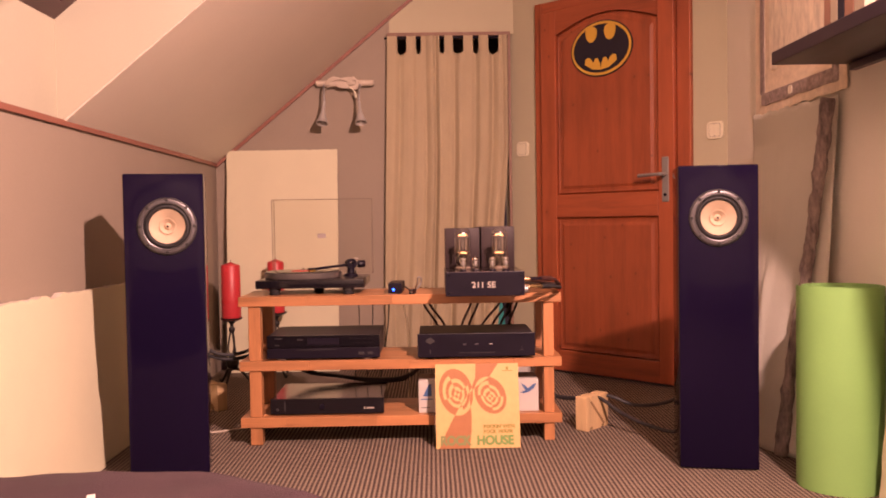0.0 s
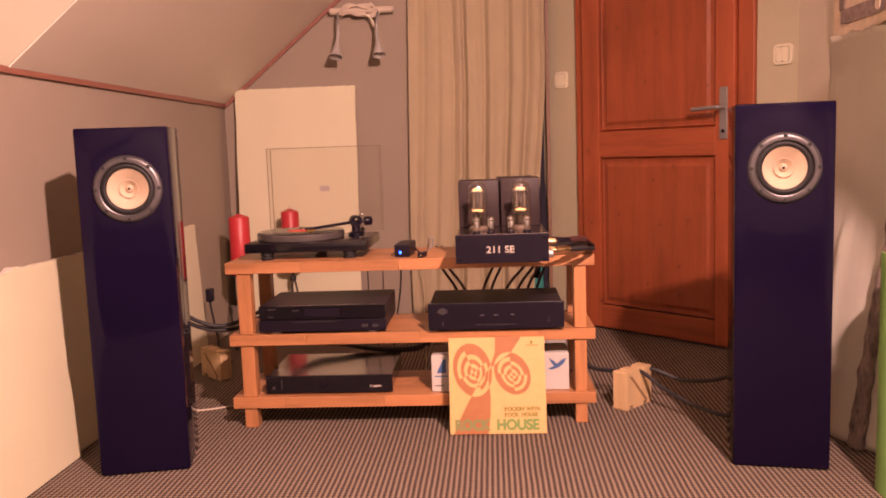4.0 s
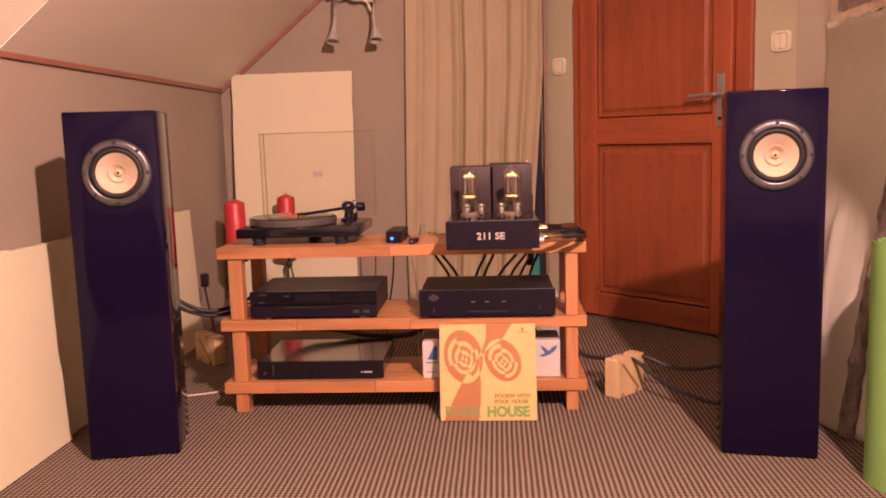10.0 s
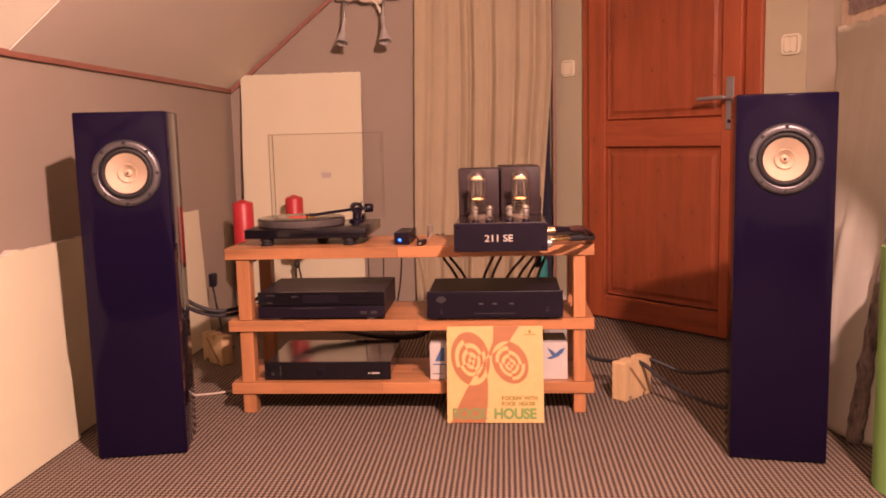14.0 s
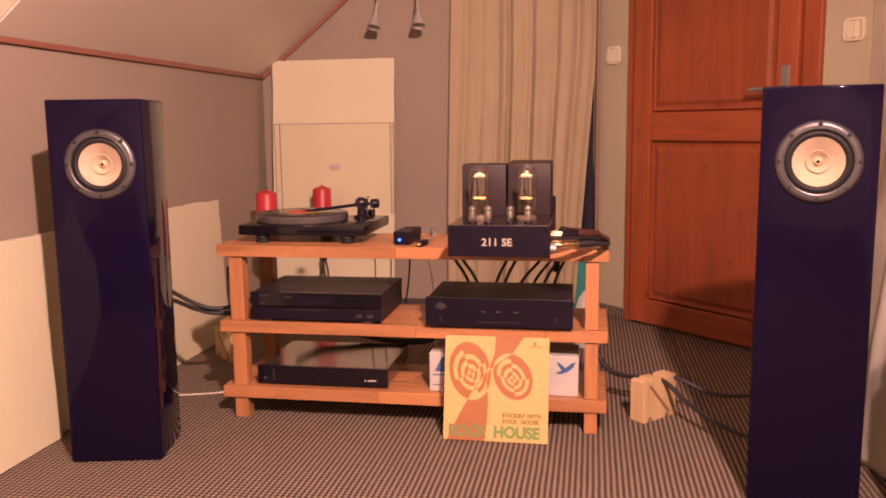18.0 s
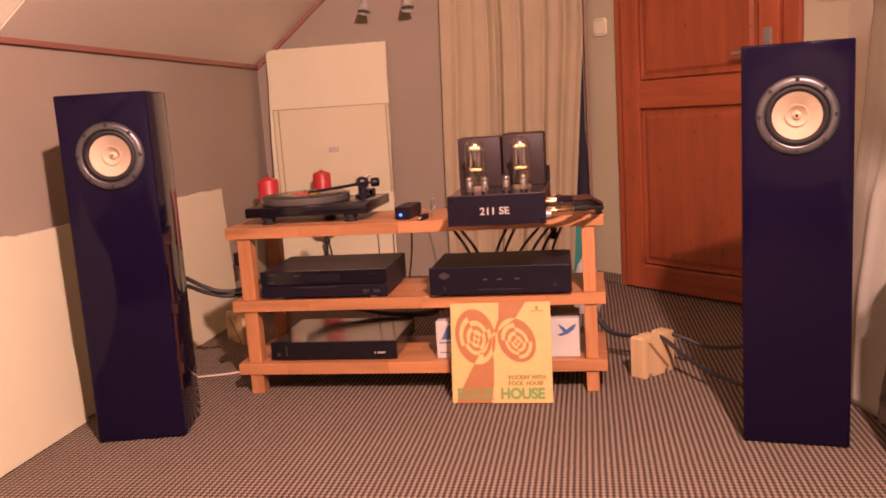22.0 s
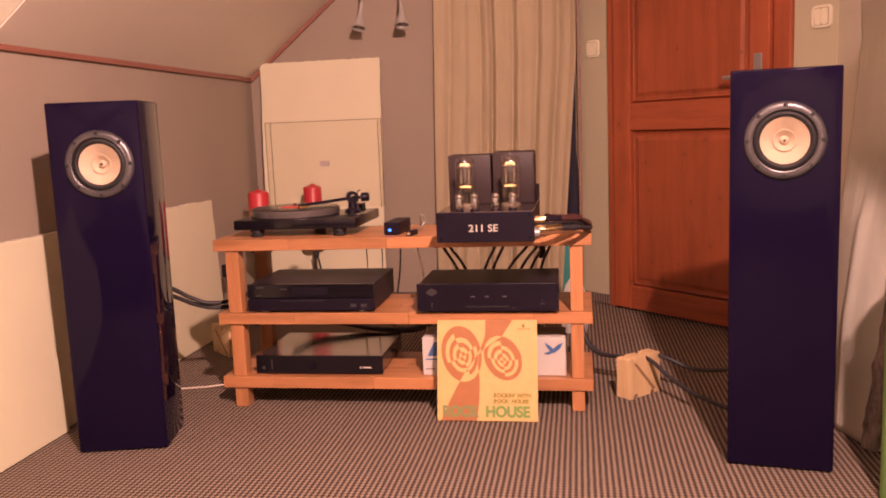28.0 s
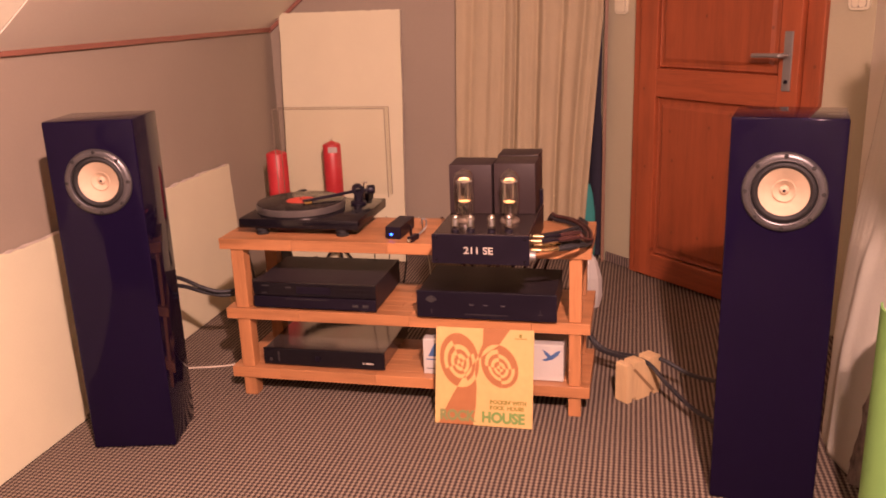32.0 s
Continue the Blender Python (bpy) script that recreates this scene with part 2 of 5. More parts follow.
GREEN_IN = plain("roll_hollow_shade", (0.03, 0.03, 0.035), 0.85, var=0.2)
BARK = plain("grey_brown_bark", (0.20, 0.155, 0.135), 0.95, var=0.75, coarse=45, fine=120, relief=0.006, stretch=(1, 1, 0.35))
DARKSHELF = plain("black_brown_shelf_board", (0.022, 0.014, 0.028), 0.35, var=0.25, coarse=9, fine=160, stretch=(1, 0.1, 1))
CABLE = plain("black_braided_cable", (0.018, 0.017, 0.02), 0.55, var=0.4, coarse=90, fine=500, relief=0.0006)
REDCABLE = plain("brown_red_cable_jacket", (0.05, 0.018, 0.016), 0.45, var=0.3, coarse=60, fine=400, relief=0.0005)
SILVER = plain("brushed_grey_aluminium", (0.30, 0.29, 0.28), 0.45, 0.6, var=0.1, coarse=14, fine=260)
PRINT_DIM = plain("dim_grey_print", (0.026, 0.022, 0.024), 0.6, var=0.05)
PRINT_BLUE = plain("blue_print", (0.045, 0.10, 0.24), 0.6, var=0.06)
PRINT_OLIVE = plain("olive_print", (0.20, 0.17, 0.03), 0.7, var=0.05)
PRINT_GREEN = plain("green_print", (0.15, 0.24, 0.065), 0.7, var=0.05)
EMB_YELLOW = plain("yellow_sticker", (0.55, 0.33, 0.045), 0.45, var=0.06)
EMB_BLACK = plain("black_sticker", (0.010, 0.008, 0.018), 0.45, var=0.1)
ACRYLIC = clear("clear_acrylic", (0.975, 0.97, 0.955), 0.05)
ACRYLIC_EDGE = plain("acrylic_edge", (0.15, 0.112, 0.08), 0.3, var=0.1)
GLASS = clear("clear_valve_glass", (0.97, 0.95, 0.92), 0.33, 0.10)
FILAMENT = glow("glowing_filament", (1.0, 0.40, 0.15), 2.0)
LED = glow("blue_led", (0.015, 0.08, 1.0), 3.5)
BULB = glow("warm_bulb", (1.0, 0.7, 0.42), 4.0)
TERRA = plain("terracotta_book_cover", (0.30, 0.16, 0.11), 0.6, var=0.1)
STRAW = plain("straw_book_cover", (0.42, 0.36, 0.27), 0.7, var=0.1)


# ---- mesh helpers ----
def part(name, bm, material, parent=None, label="", smooth=False):
    me = bpy.data.meshes.new(name)
    bmesh.ops.recalc_face_normals(bm, faces=bm.faces)
    bm.to_mesh(me)
    bm.free()
    me.materials.append(material)
    if smooth:
        for p in me.polygons:
            p.use_smooth = True
        me.set_sharp_from_angle(angle=radians(38))
    ob = new(name, me)
    if parent is not None:
        ob.parent = parent
    return tagged(ob, label)


def thing(name, m, label, category, group=""):
    ob = new(name)
    ob.empty_display_size = 0.1
    ob.matrix_basis = m
    return tagged(ob, label, category, group)


def box(x0, x1, y0, y1, z0, z1, bevel=0.0, bm=None, segments=2):
    own = bmesh.new()
    bmesh.ops.create_cube(own, size=1)
    for v in own.verts:
        v.co = Vector(((x0 + x1) / 2 + v.co.x * (x1 - x0), (y0 + y1) / 2 + v.co.y * (y1 - y0), (z0 + z1) / 2 + v.co.z * (z1 - z0)))
    if bevel:
        bmesh.ops.bevel(own, geom=own.edges[:], offset=bevel, segments=segments, affect="EDGES", profile=0.5)
    return own if bm is None else join(bm, own)


def join(bm, other):
    me = bpy.data.meshes.new("tmp")
    other.to_mesh(me)
    other.free()
    bm.from_mesh(me)
    bpy.data.meshes.remove(me)
    return bm


def moved(bm, m):
    bmesh.ops.transform(bm, matrix=m, verts=bm.verts)
    return bm


def lathe(profile, seg=32, m=None):
    """Turns a profile of (radius, height) round the z axis."""
    bm, rings = bmesh.new(), []
    for r, z in profile:
        if r < 1e-6:
            rings.append([bm.verts.new((0, 0, z))])
        else:
            rings.append([bm.verts.new((r * math.cos(2 * math.pi * i / seg), r * math.sin(2 * math.pi * i / seg), z)) for i in range(seg)])
    for a, b in zip(rings, rings[1:]):
        for i in range(seg):
            j = (i + 1) % seg
            if len(a) == 1 and len(b) == 1:
                continue
            if len(a) == 1:
                bm.faces.new((a[0], b[i], b[j]))
            elif len(b) == 1:
                bm.faces.new((a[i], a[j], b[0]))
            else:
                bm.faces.new((a[i], a[j], b[j], b[i]))
    return moved(bm, m) if m is not None else bm


def curve_points(points, steps=8):
    """A smooth line through the points."""
    p = [Vector(q) for q in points]
    p = [2 * p[0] - p[1], *p, 2 * p[-1] - p[-2]]
    out = []
    for a, b, c, d in zip(p, p[1:], p[2:], p[3:]):
        for i in range(steps):
            t = i / steps
            out.append(0.5 * ((2 * b) + (c - a) * t + (2 * a - 5 * b + 4 * c - d) * t * t + (3 * b - a - 3 * c + d) * t**3))
    return out + [p[-2]]


def tube(points, radius, seg=10, steps=8, radii=None):
    pts, bm, rings = curve_points(points, steps), bmesh.new(), []
    up = Vector((0.13, 0.21, 0.97)).normalized()
    for i, q in enumerate(pts):
        d = (pts[min(i + 1, len(pts) - 1)] - pts[max(i - 1, 0)]).normalized()
        side = d.cross(up)
        side = side.normalized() if side.length > 1e-4 else d.orthogonal().normalized()
        up = side.cross(d).normalized()
        r = radius if radii is None else float(np.interp(i / (len(pts) - 1), np.linspace(0, 1, len(radii)), radii))
        rings.append([bm.verts.new(q + r * (side * math.cos(2 * math.pi * k / seg) + up * math.sin(2 * math.pi * k / seg))) for k in range(seg)])
    for a, b in zip(rings, rings[1:]):
        for k in range(seg):
            bm.faces.new((a[k], a[(k + 1) % seg], b[(k + 1) % seg], b[k]))
    bm.faces.new(rings[0][::-1]), bm.faces.new(rings[-1])
    return bm


def prism(outline, y0, y1):
    """An outline of (x, z) given depth along y."""
    bm = bmesh.new()
    a, b = [bm.verts.new((x, y0, z)) for x, z in outline], [bm.verts.new((x, y1, z)) for x, z in outline]
    bm.faces.new(a), bm.faces.new(b[::-1])
    for i in range(len(a)):
        j = (i + 1) % len(a)
        bm.faces.new((a[j], a[i], b[i], b[j]))
    return bm


def quad_slab(corners, thick):
    """A slab whose one face has the given four corners; it grows against their normal."""
    c = [Vector(q) for q in corners]
    nrm = (c[1] - c[0]).cross(c[3] - c[0]).normalized() * thick
    bm = bmesh.new()
    a, b = [bm.verts.new(q) for q in c], [bm.verts.new(q - nrm) for q in c]
    bm.faces.new(a), bm.faces.new(b[::-1])
    for i in range(4):
        j = (i + 1) % 4
        bm.faces.new((a[j], a[i], b[i], b[j]))
    return bm


def lettering(body, size, name, material, parent, m, wide=1.0, bold=0.0):
    cu = bpy.data.curves.new("letters", "FONT")
    cu.body, cu.size, cu.extrude, cu.offset = body, size, 0.0003, bold
    ob = new("letters", cu)
    me = bpy.data.meshes.new_from_object(ob.evaluated_get(bpy.context.evaluated_depsgraph_get()))
    bpy.data.objects.remove(ob)
    me.transform(m @ Matrix.Rotation(radians(90), 4, "X") @ Matrix.Diagonal((wide, 1, 1, 1)))
    me.materials.clear()
    me.materials.append(material)
    me.name = name
    made = new(name, me)
    made.parent = parent
    return made


def structure(name, bm, material, label, category):
    return tagged(part(name, bm, material), label, category, "", "structure")


# ---- the room ----
BACK, LEFT, RIGHT, NEAR, TOP = 1.735, -1.085, 1.575, -5.2, 2.56
KNEE, PITCH = 1.20, 0.825
RIDGE_X = LEFT + (TOP - KNEE) / PITCH


def slope_z(x):
    return KNEE + PITCH * (x - LEFT)


structure("floor", box(LEFT - 0.3, RIGHT + 1.9, NEAR - 0.2, BACK + 1.0, -0.12, 0.0), CARPET, "brown and cream striped flat-woven carpet floor", "floor")
structure("wall_west", box(LEFT - 0.12, LEFT, NEAR, BACK + 0.12, 0, KNEE), MAUVE, "low mauve-brown painted knee wall under the roof slope", "wall")
# back wall, with the curtained opening
OPEN_L, OPEN_R, OPEN_T = -0.066, 0.615, 1.93
structure("wall_north", prism([(LEFT, 0), (OPEN_L, 0), (OPEN_L, slope_z(OPEN_L) + 0.05), (LEFT, KNEE + 0.05)], BACK, BACK + 0.12), MAUVE, "mauve-brown painted gable wall under the slope", "wall")
structure("wall_header", box(OPEN_L, 0.72, BACK - 0.004, BACK + 0.12, OPEN_T, TOP), BEIGE, "beige wall above the curtained opening", "wall")
# closet behind the curtain
structure("closet_wall_west", box(OPEN_L - 0.35, OPEN_L - 0.25, BACK + 0.12, BACK + 0.8, 0, 2.1), MAUVE, "dark inner wall of the closet behind the curtain", "wall")
structure("closet_wall_east", box(OPEN_R + 0.15, OPEN_R + 0.25, BACK + 0.12, BACK + 0.8, 0, 2.1), MAUVE, "dark inner wall of the closet behind the curtain", "wall")
structure("closet_wall_north", box(OPEN_L - 0.35, OPEN_R + 0.25, BACK + 0.8, BACK + 0.9, 0, 2.1), MAUVE, "dark back wall of the closet behind the curtain", "wall")
structure("closet_ceiling", box(OPEN_L - 0.35, OPEN_R + 0.25, BACK + 0.12, BACK + 0.9, 2.1, 2.2), MAUVE, "closet ceiling", "ceiling")
# diagonal wall with the door: s runs along it from its corner at the opening
DIAG = Matrix.Translation((0.759, 1.563, 0)) @ Matrix.Rotation(radians(-45.5), 4, "Z")
WALL_OFF = 0.043
DOOR_S0, DOOR_S1, DOOR_H = -0.022, 0.942, 2.06
bm = box(-0.26, DOOR_S0, WALL_OFF, WALL_OFF + 0.12, 0, TOP)
join(bm, box(DOOR_S1, 1.24, WALL_OFF, WALL_OFF + 0.12, 0, TOP))
join(bm, box(DOOR_S0, DOOR_S1, WALL_OFF, WALL_OFF + 0.12, DOOR_H, TOP))
wall = structure("wall_northeast", moved(bm, DIAG), BEIGE, "beige painted diagonal wall beside the wooden door", "wall")
# wider end is made up and unseen; its pale walls bounce light
WIDE, STEP = 3.2, -3.60
structure("wall_east_bounce", join(box(RIGHT + 0.121, WIDE, STEP, STEP + 0.12, 0, TOP), box(WIDE, WIDE + 0.12, NEAR, STEP + 0.12, 0, TOP)), CEIL, "unseen pale walls of an added wider room end, for bounced light", "wall")
structure("wall_east", box(RIGHT, RIGHT + 0.12, STEP, 0.86, 0, TOP), plain("pale_side_wall_paint", (0.80, 0.78, 0.67), 0.85, var=0.06, coarse=2.5, fine=160, relief=0.0008), "grey-beige painted side wall", "wall")
# unseen closing wall and ceiling, pale so that they lift the shade
structure("wall_south", box(LEFT - 0.12, WIDE + 0.12, NEAR - 0.12, NEAR, 0, TOP + 0.1), CEIL, "unseen closing wall behind the viewer, kept pale to bounce light", "wall")
structure("ceiling", box(RIDGE_X, WIDE + 0.2, NEAR, BACK + 0.2, TOP, TOP + 0.1), CEIL, "unseen flat ceiling above the slope, kept pale to bounce light", "ceiling")
# sloping ceiling, cut by the skylight shaft
CUT0, CUT1, CUT_X = -1.30, -0.325, -0.10


def slope_slab(y0, y1, xa, xb):
    return quad_slab([(xa, y0, slope_z(xa)), (xa, y1, slope_z(xa)), (xb, y1, slope_z(xb)), (xb, y0, slope_z(xb))], 0.08)


bm = slope_slab(CUT1, BACK + 0.12, LEFT, RIDGE_X + 0.02)
join(bm, slope_slab(NEAR, CUT0, LEFT, RIDGE_X + 0.02))
join(bm, slope_slab(CUT0, CUT1, CUT_X, RIDGE_X + 0.02))
structure("ceiling_slope", bm, CEIL, "sloping grey-beige attic ceiling", "ceiling")
SILL = 1.56


def shaft_z(x):
    return SILL + PITCH * (x - LEFT)


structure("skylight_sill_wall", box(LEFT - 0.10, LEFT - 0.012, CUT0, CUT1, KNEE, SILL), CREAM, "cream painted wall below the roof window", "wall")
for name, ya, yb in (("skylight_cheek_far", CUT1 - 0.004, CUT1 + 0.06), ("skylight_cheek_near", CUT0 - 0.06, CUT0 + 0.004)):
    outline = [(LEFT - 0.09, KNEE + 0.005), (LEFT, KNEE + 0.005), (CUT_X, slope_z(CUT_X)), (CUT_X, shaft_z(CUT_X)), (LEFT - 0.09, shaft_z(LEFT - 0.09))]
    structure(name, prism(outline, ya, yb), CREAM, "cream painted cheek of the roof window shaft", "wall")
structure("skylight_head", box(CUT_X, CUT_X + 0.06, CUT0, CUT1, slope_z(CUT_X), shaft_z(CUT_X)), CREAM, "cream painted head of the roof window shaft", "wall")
window = tagged(thing("window_1", Matrix.Identity(4), "dark wooden roof window, night outside", "window"), "", "", "", "structure")
xa, xb = LEFT - 0.02, CUT_X


def roof_bar(y0, y1, x0, x1, lift, thick):
    return quad_slab([(x0, y0, shaft_z(x0) + lift), (x0, y1, shaft_z(x0) + lift), (x1, y1, shaft_z(x1) + lift), (x1, y0, shaft_z(x1) + lift)], thick)


FRAMEWOOD = plain("dark_stained_window_frame", (0.06, 0.025, 0.03), 0.4, var=0.25, coarse=6, fine=120)
for y0, y1, x0, x1 in ((CUT1 - 0.07, CUT1, xa, xb), (CUT0, CUT0 + 0.07, xa, xb), (CUT0 + 0.07, CUT1 - 0.07, xa, xa + 0.06), (CUT0 + 0.07, CUT1 - 0.07, xb - 0.06, xb)):
    part("frame", roof_bar(y0, y1, x0, x1, 0.0, 0.05), FRAMEWOOD, window)
part("pane", roof_bar(CUT0, CUT1, xa, xb, 0.03, 0.008), BLACK_GLOSS, window, "dark glass pane at night")
bm = box(LEFT, LEFT + 0.012, NEAR, BACK - 0.012, KNEE - 0.016, KNEE + 0.006, 0.003)
for v in bm.verts:
    v.co.z += 0.004 * (BACK - v.co.y)
structure("trim", bm, TRIM, "red-brown wooden batten along the knee wall", "trim")
structure("trim_gable", prism([(LEFT, KNEE - 0.024), (OPEN_L + 0.35, slope_z(OPEN_L + 0.35) - 0.024), (OPEN_L + 0.35, slope_z(OPEN_L + 0.35)), (LEFT, KNEE)], BACK - 0.018, BACK - 0.005), TRIM, "red-brown wooden batten under the roof slope", "trim")
structure("baseboard", moved(box(-0.2, DOOR_S0 - 0.002, WALL_OFF - 0.012, WALL_OFF - 0.002, 0.001, 0.05, 0.003), DIAG), SKIRT, "striped carpet edging along the wall", "baseboard")
structure("baseboard_back", box(LEFT + 0.004, OPEN_L, BACK - 0.012, BACK - 0.002, 0.001, 0.05, 0.003), SKIRT, "striped carpet edging along the wall", "baseboard")

# opening's frame strip
structure("opening_trim", join(box(OPEN_L - 0.012, OPEN_R + 0.02, BACK - 0.022, BACK - 0.006, OPEN_T - 0.008, OPEN_T + 0.012), box(OPEN_R + 0.004, OPEN_R + 0.020, BACK - 0.022, BACK - 0.006, 0.0, OPEN_T - 0.009)), plain("thin_brown_edging", (0.20, 0.11, 0.07), 0.6), "thin brown edging round the curtained opening", "trim")

# ---- door ----
door = tagged(thing("door_1", DIAG, "red-brown varnished knotty pine panel door, closed", "door"), "", "", "", "structure")
F0, F1 = 0.035, 0.862
part("door_frame", box(DOOR_S0 + 0.002, F0 - 0.004, 0.022, 0.14, 0, DOOR_H, 0.004), DOOR_Z, door)
part("door_frame", box(F1 + 0.004, DOOR_S1 - 0.002, 0.022, 0.14, 0, DOOR_H, 0.004), DOOR_Z, door)
part("door_frame", box(F0 - 0.004, F1 + 0.004, 0.022, 0.14, 2.0, DOOR_H - 0.002, 0.004), DOOR_X, door)
ST = 0.105
part("stile", box(F0, F0 + ST, 0.0, 0.04, 0.012, 1.995, 0.004), DOOR_Z, door)
part("stile", box(F1 - ST + 0.015, F1, 0.0, 0.04, 0.012, 1.995, 0.004), DOOR_Z, door)
P0, P1 = F0 + ST, F1 - ST + 0.015
part("rail", box(P0, P1, 0.0005, 0.0395, 0.012, 0.125, 0.004), DOOR_X, door)
part("rail", box(P0, P1, 0.0005, 0.0395, 0.86, 0.985, 0.004), DOOR_X, door)
arch = [(P0, 1.995), (P0, 1.86)] + [(P0 + (P1 - P0) * k / 14, 1.86 + 0.075 * math.sin(math.pi * k / 14)) for k in range(1, 14)] + [(P1, 1.86), (P1, 1.995)]
part("rail", prism(arch, 0.0005, 0.0395), DOOR_X, door)


def door_panel(z0, z1, arched):
    pts = []
    for grow, y in ((0.0, 0.024), (0.010, 0.011), (0.016, 0.014), (0.030, 0.013), (0.046, 0.006)):
        a, b, c, d = P0 + grow, P1 - grow, z0 + grow, z1 - grow
        rise = 0.075 if arched else 0.0
        pts.append([(a, y, c), (b, y, c), (b, y, d)] + [(b + (a - b) * k / 12, y, d + rise * math.sin(math.pi * k / 12)) for k in range(1, 12)] + [(a, y, d)])
    bm, rings = bmesh.new(), []
    for ring in pts:
        rings.append([bm.verts.new(q) for q in ring])
    for a, b in zip(rings, rings[1:]):
        for i in range(len(a)):
            j = (i + 1) % len(a)
            bm.faces.new((a[i], a[j], b[j], b[i]))
    bm.faces.new(rings[-1])
    back = [bm.verts.new((q[0], 0.034, q[2])) for q in pts[0]]
    for i in range(len(back)):
        j = (i + 1) % len(back)
        bm.faces.new((back[i], back[j], rings[0][j], rings[0][i]))
    bm.faces.new(back)
    return bm


part("panel", door_panel(0.125, 0.86, False), DOOR_Z, door)
part("panel", door_panel(0.985, 1.86, True), DOOR_Z, door)
ANTIQUE = plain("dull_brass", (0.20, 0.13, 0.075), 0.45, 0.6)
HX = 0.815
plate = part("handle_plate", box(HX - 0.019, HX + 0.019, -0.007, 0.0, 0.93, 1.153, 0.003), SILVER, door, "brushed metal handle plate")
part("lever", tube([(HX, -0.006, 1.065), (HX, -0.048, 1.065), (HX - 0.03, -0.054, 1.065), (HX - 0.125, -0.052, 1.062)], 0.009), SILVER, plate, smooth=True)
part("keyhole", lathe([(0, 0), (0.008, 0), (0.008, 0.003), (0, 0.003)], 16, pose(HX, -0.007, 0.965, 90)), BLACK, plate)
for z in (0.32, 1.0, 1.72):
    part("hinge", lathe([(0, -0.035), (0.005, -0.035), (0.005, 0.035), (0, 0.035)], 12, pose(F0 - 0.004, 0.012, z)), ANTIQUE, door, "dull brass hinge", smooth=True)
# oval emblem
ES, EZ = 0.440, 1.745


def oval(rx, rz, y0, y1, count=48):
    return prism([(ES + rx * math.cos(2 * math.pi * i / count), EZ + rz * math.sin(2 * math.pi * i / count)) for i in range(count)], y0, y1)


emblem = tagged(thing("sticker", DIAG, "oval black and yellow sticker on the door", "sticker"), "")
part("outer_rim", oval(0.192, 0.146, -0.001, 0.005), EMB_BLACK, emblem)
part("yellow_oval", oval(0.186, 0.140, -0.0025, -0.001), EMB_YELLOW, emblem)
part("inner_ring", oval(0.172, 0.126, -0.004, -0.0025), EMB_BLACK, emblem)
for sx in (-1, 1):
    part("yellow_patch", prism([(ES + sx * (0.058 + 0.036 * math.cos(a)), EZ + 0.090 + 0.042 * math.sin(a) * (0.75 if math.sin(a) > 0 else 1.25)) for a in [2 * math.pi * i / 24 for i in range(24)]], -0.0055, -0.004), EMB_YELLOW, emblem)
    low = [(0.0, -0.112), (0.05, -0.105), (0.10, -0.075), (0.095, -0.045), (0.075, -0.04), (0.055, -0.055), (0.048, -0.075), (0.035, -0.05), (0.018, -0.05), (0.004, -0.08)]
    part("yellow_patch", prism([(ES + sx * x, EZ + z) for x, z in low], -0.0055, -0.004), EMB_YELLOW, emblem)


def rounded(half_x, half_z, radius):
    """An upright rectangle's outline with round corners."""
    out = []
    for q, (sx, sz) in enumerate(((1, 1), (-1, 1), (-1, -1), (1, -1))):
        for k in range(7):
            a = math.pi / 2 * (q + k / 6)
            out.append((sx * (half_x - radius) + radius * math.cos(a), sz * (half_z - radius) + radius * math.sin(a)))
    return out


# grey colour stands in for the thin shade between frame and rocker
GAP_SHADE = plain("painted_gap_shade", (0.30, 0.28, 0.21), 0.7, var=0.1)


def light_switch(m, label, rockers=1):
    sw = thing("light_switch", m, label, "light switch", "light switches on the walls")
    bm = prism(rounded(0.041, 0.041, 0.017), -0.009, 0.0)
    bmesh.ops.bevel(bm, geom=[q for q in bm.edges if all(v.co.y < -0.008 for v in q.verts)], offset=0.003, segments=2, affect="EDGES")
    part("frame", bm, WHITE, sw, smooth=True)
    part("gap", prism(rounded(0.0295, 0.0325, 0.009), -0.0094, -0.008), GAP_SHADE, sw, "grey plate painted as the shade round the rocker")
    wide = 0.054 / rockers
    for k in range(rockers):
        bm = prism(rounded(wide / 2 - 0.0006, 0.030, 0.006), -0.013, -0.007)
        bmesh.ops.bevel(bm, geom=[q for q in bm.edges if all(v.co.y < -0.012 for v in q.verts)], offset=0.002, segments=2, affect="EDGES")
        part("rocker", moved(bm, Matrix.Translation((wide * (k + 0.5) - 0.027, 0, 0)) @ Matrix.Rotation(radians(4), 4, "X")), WHITE, sw, smooth=True)
    return sw


light_switch(DIAG @ pose(-0.130, WALL_OFF, 1.259), "white plastic rocker light switch between curtain and door")
light_switch(DIAG @ pose(1.058, WALL_OFF, 1.266), "white plastic rocker light switch beside the door frame", 2)

# ---- curtain ----
curtain = thing("curtain", pose(0, BACK - 0.035, 0), "beige linen tab-top curtain hanging closed over the opening", "curtain")


def curtain_edge(u, z):
    k = 1 - z / 1.84
    x0, x1 = -0.080 - 0.034 * min(1, k * 1.3), 0.614 - 0.135 * max(0, k - 0.32)
    return x0 + (x1 - x0) * u


CREASES = ((0.10, 0.016, 0.016), (0.215, 0.020, 0.020), (0.33, 0.012, 0.012), (0.415, 0.040, 0.014), (0.575, 0.030, 0.018), (0.745, 0.024, 0.016), (0.875, 0.030, 0.018), (0.955, 0.014, 0.012))


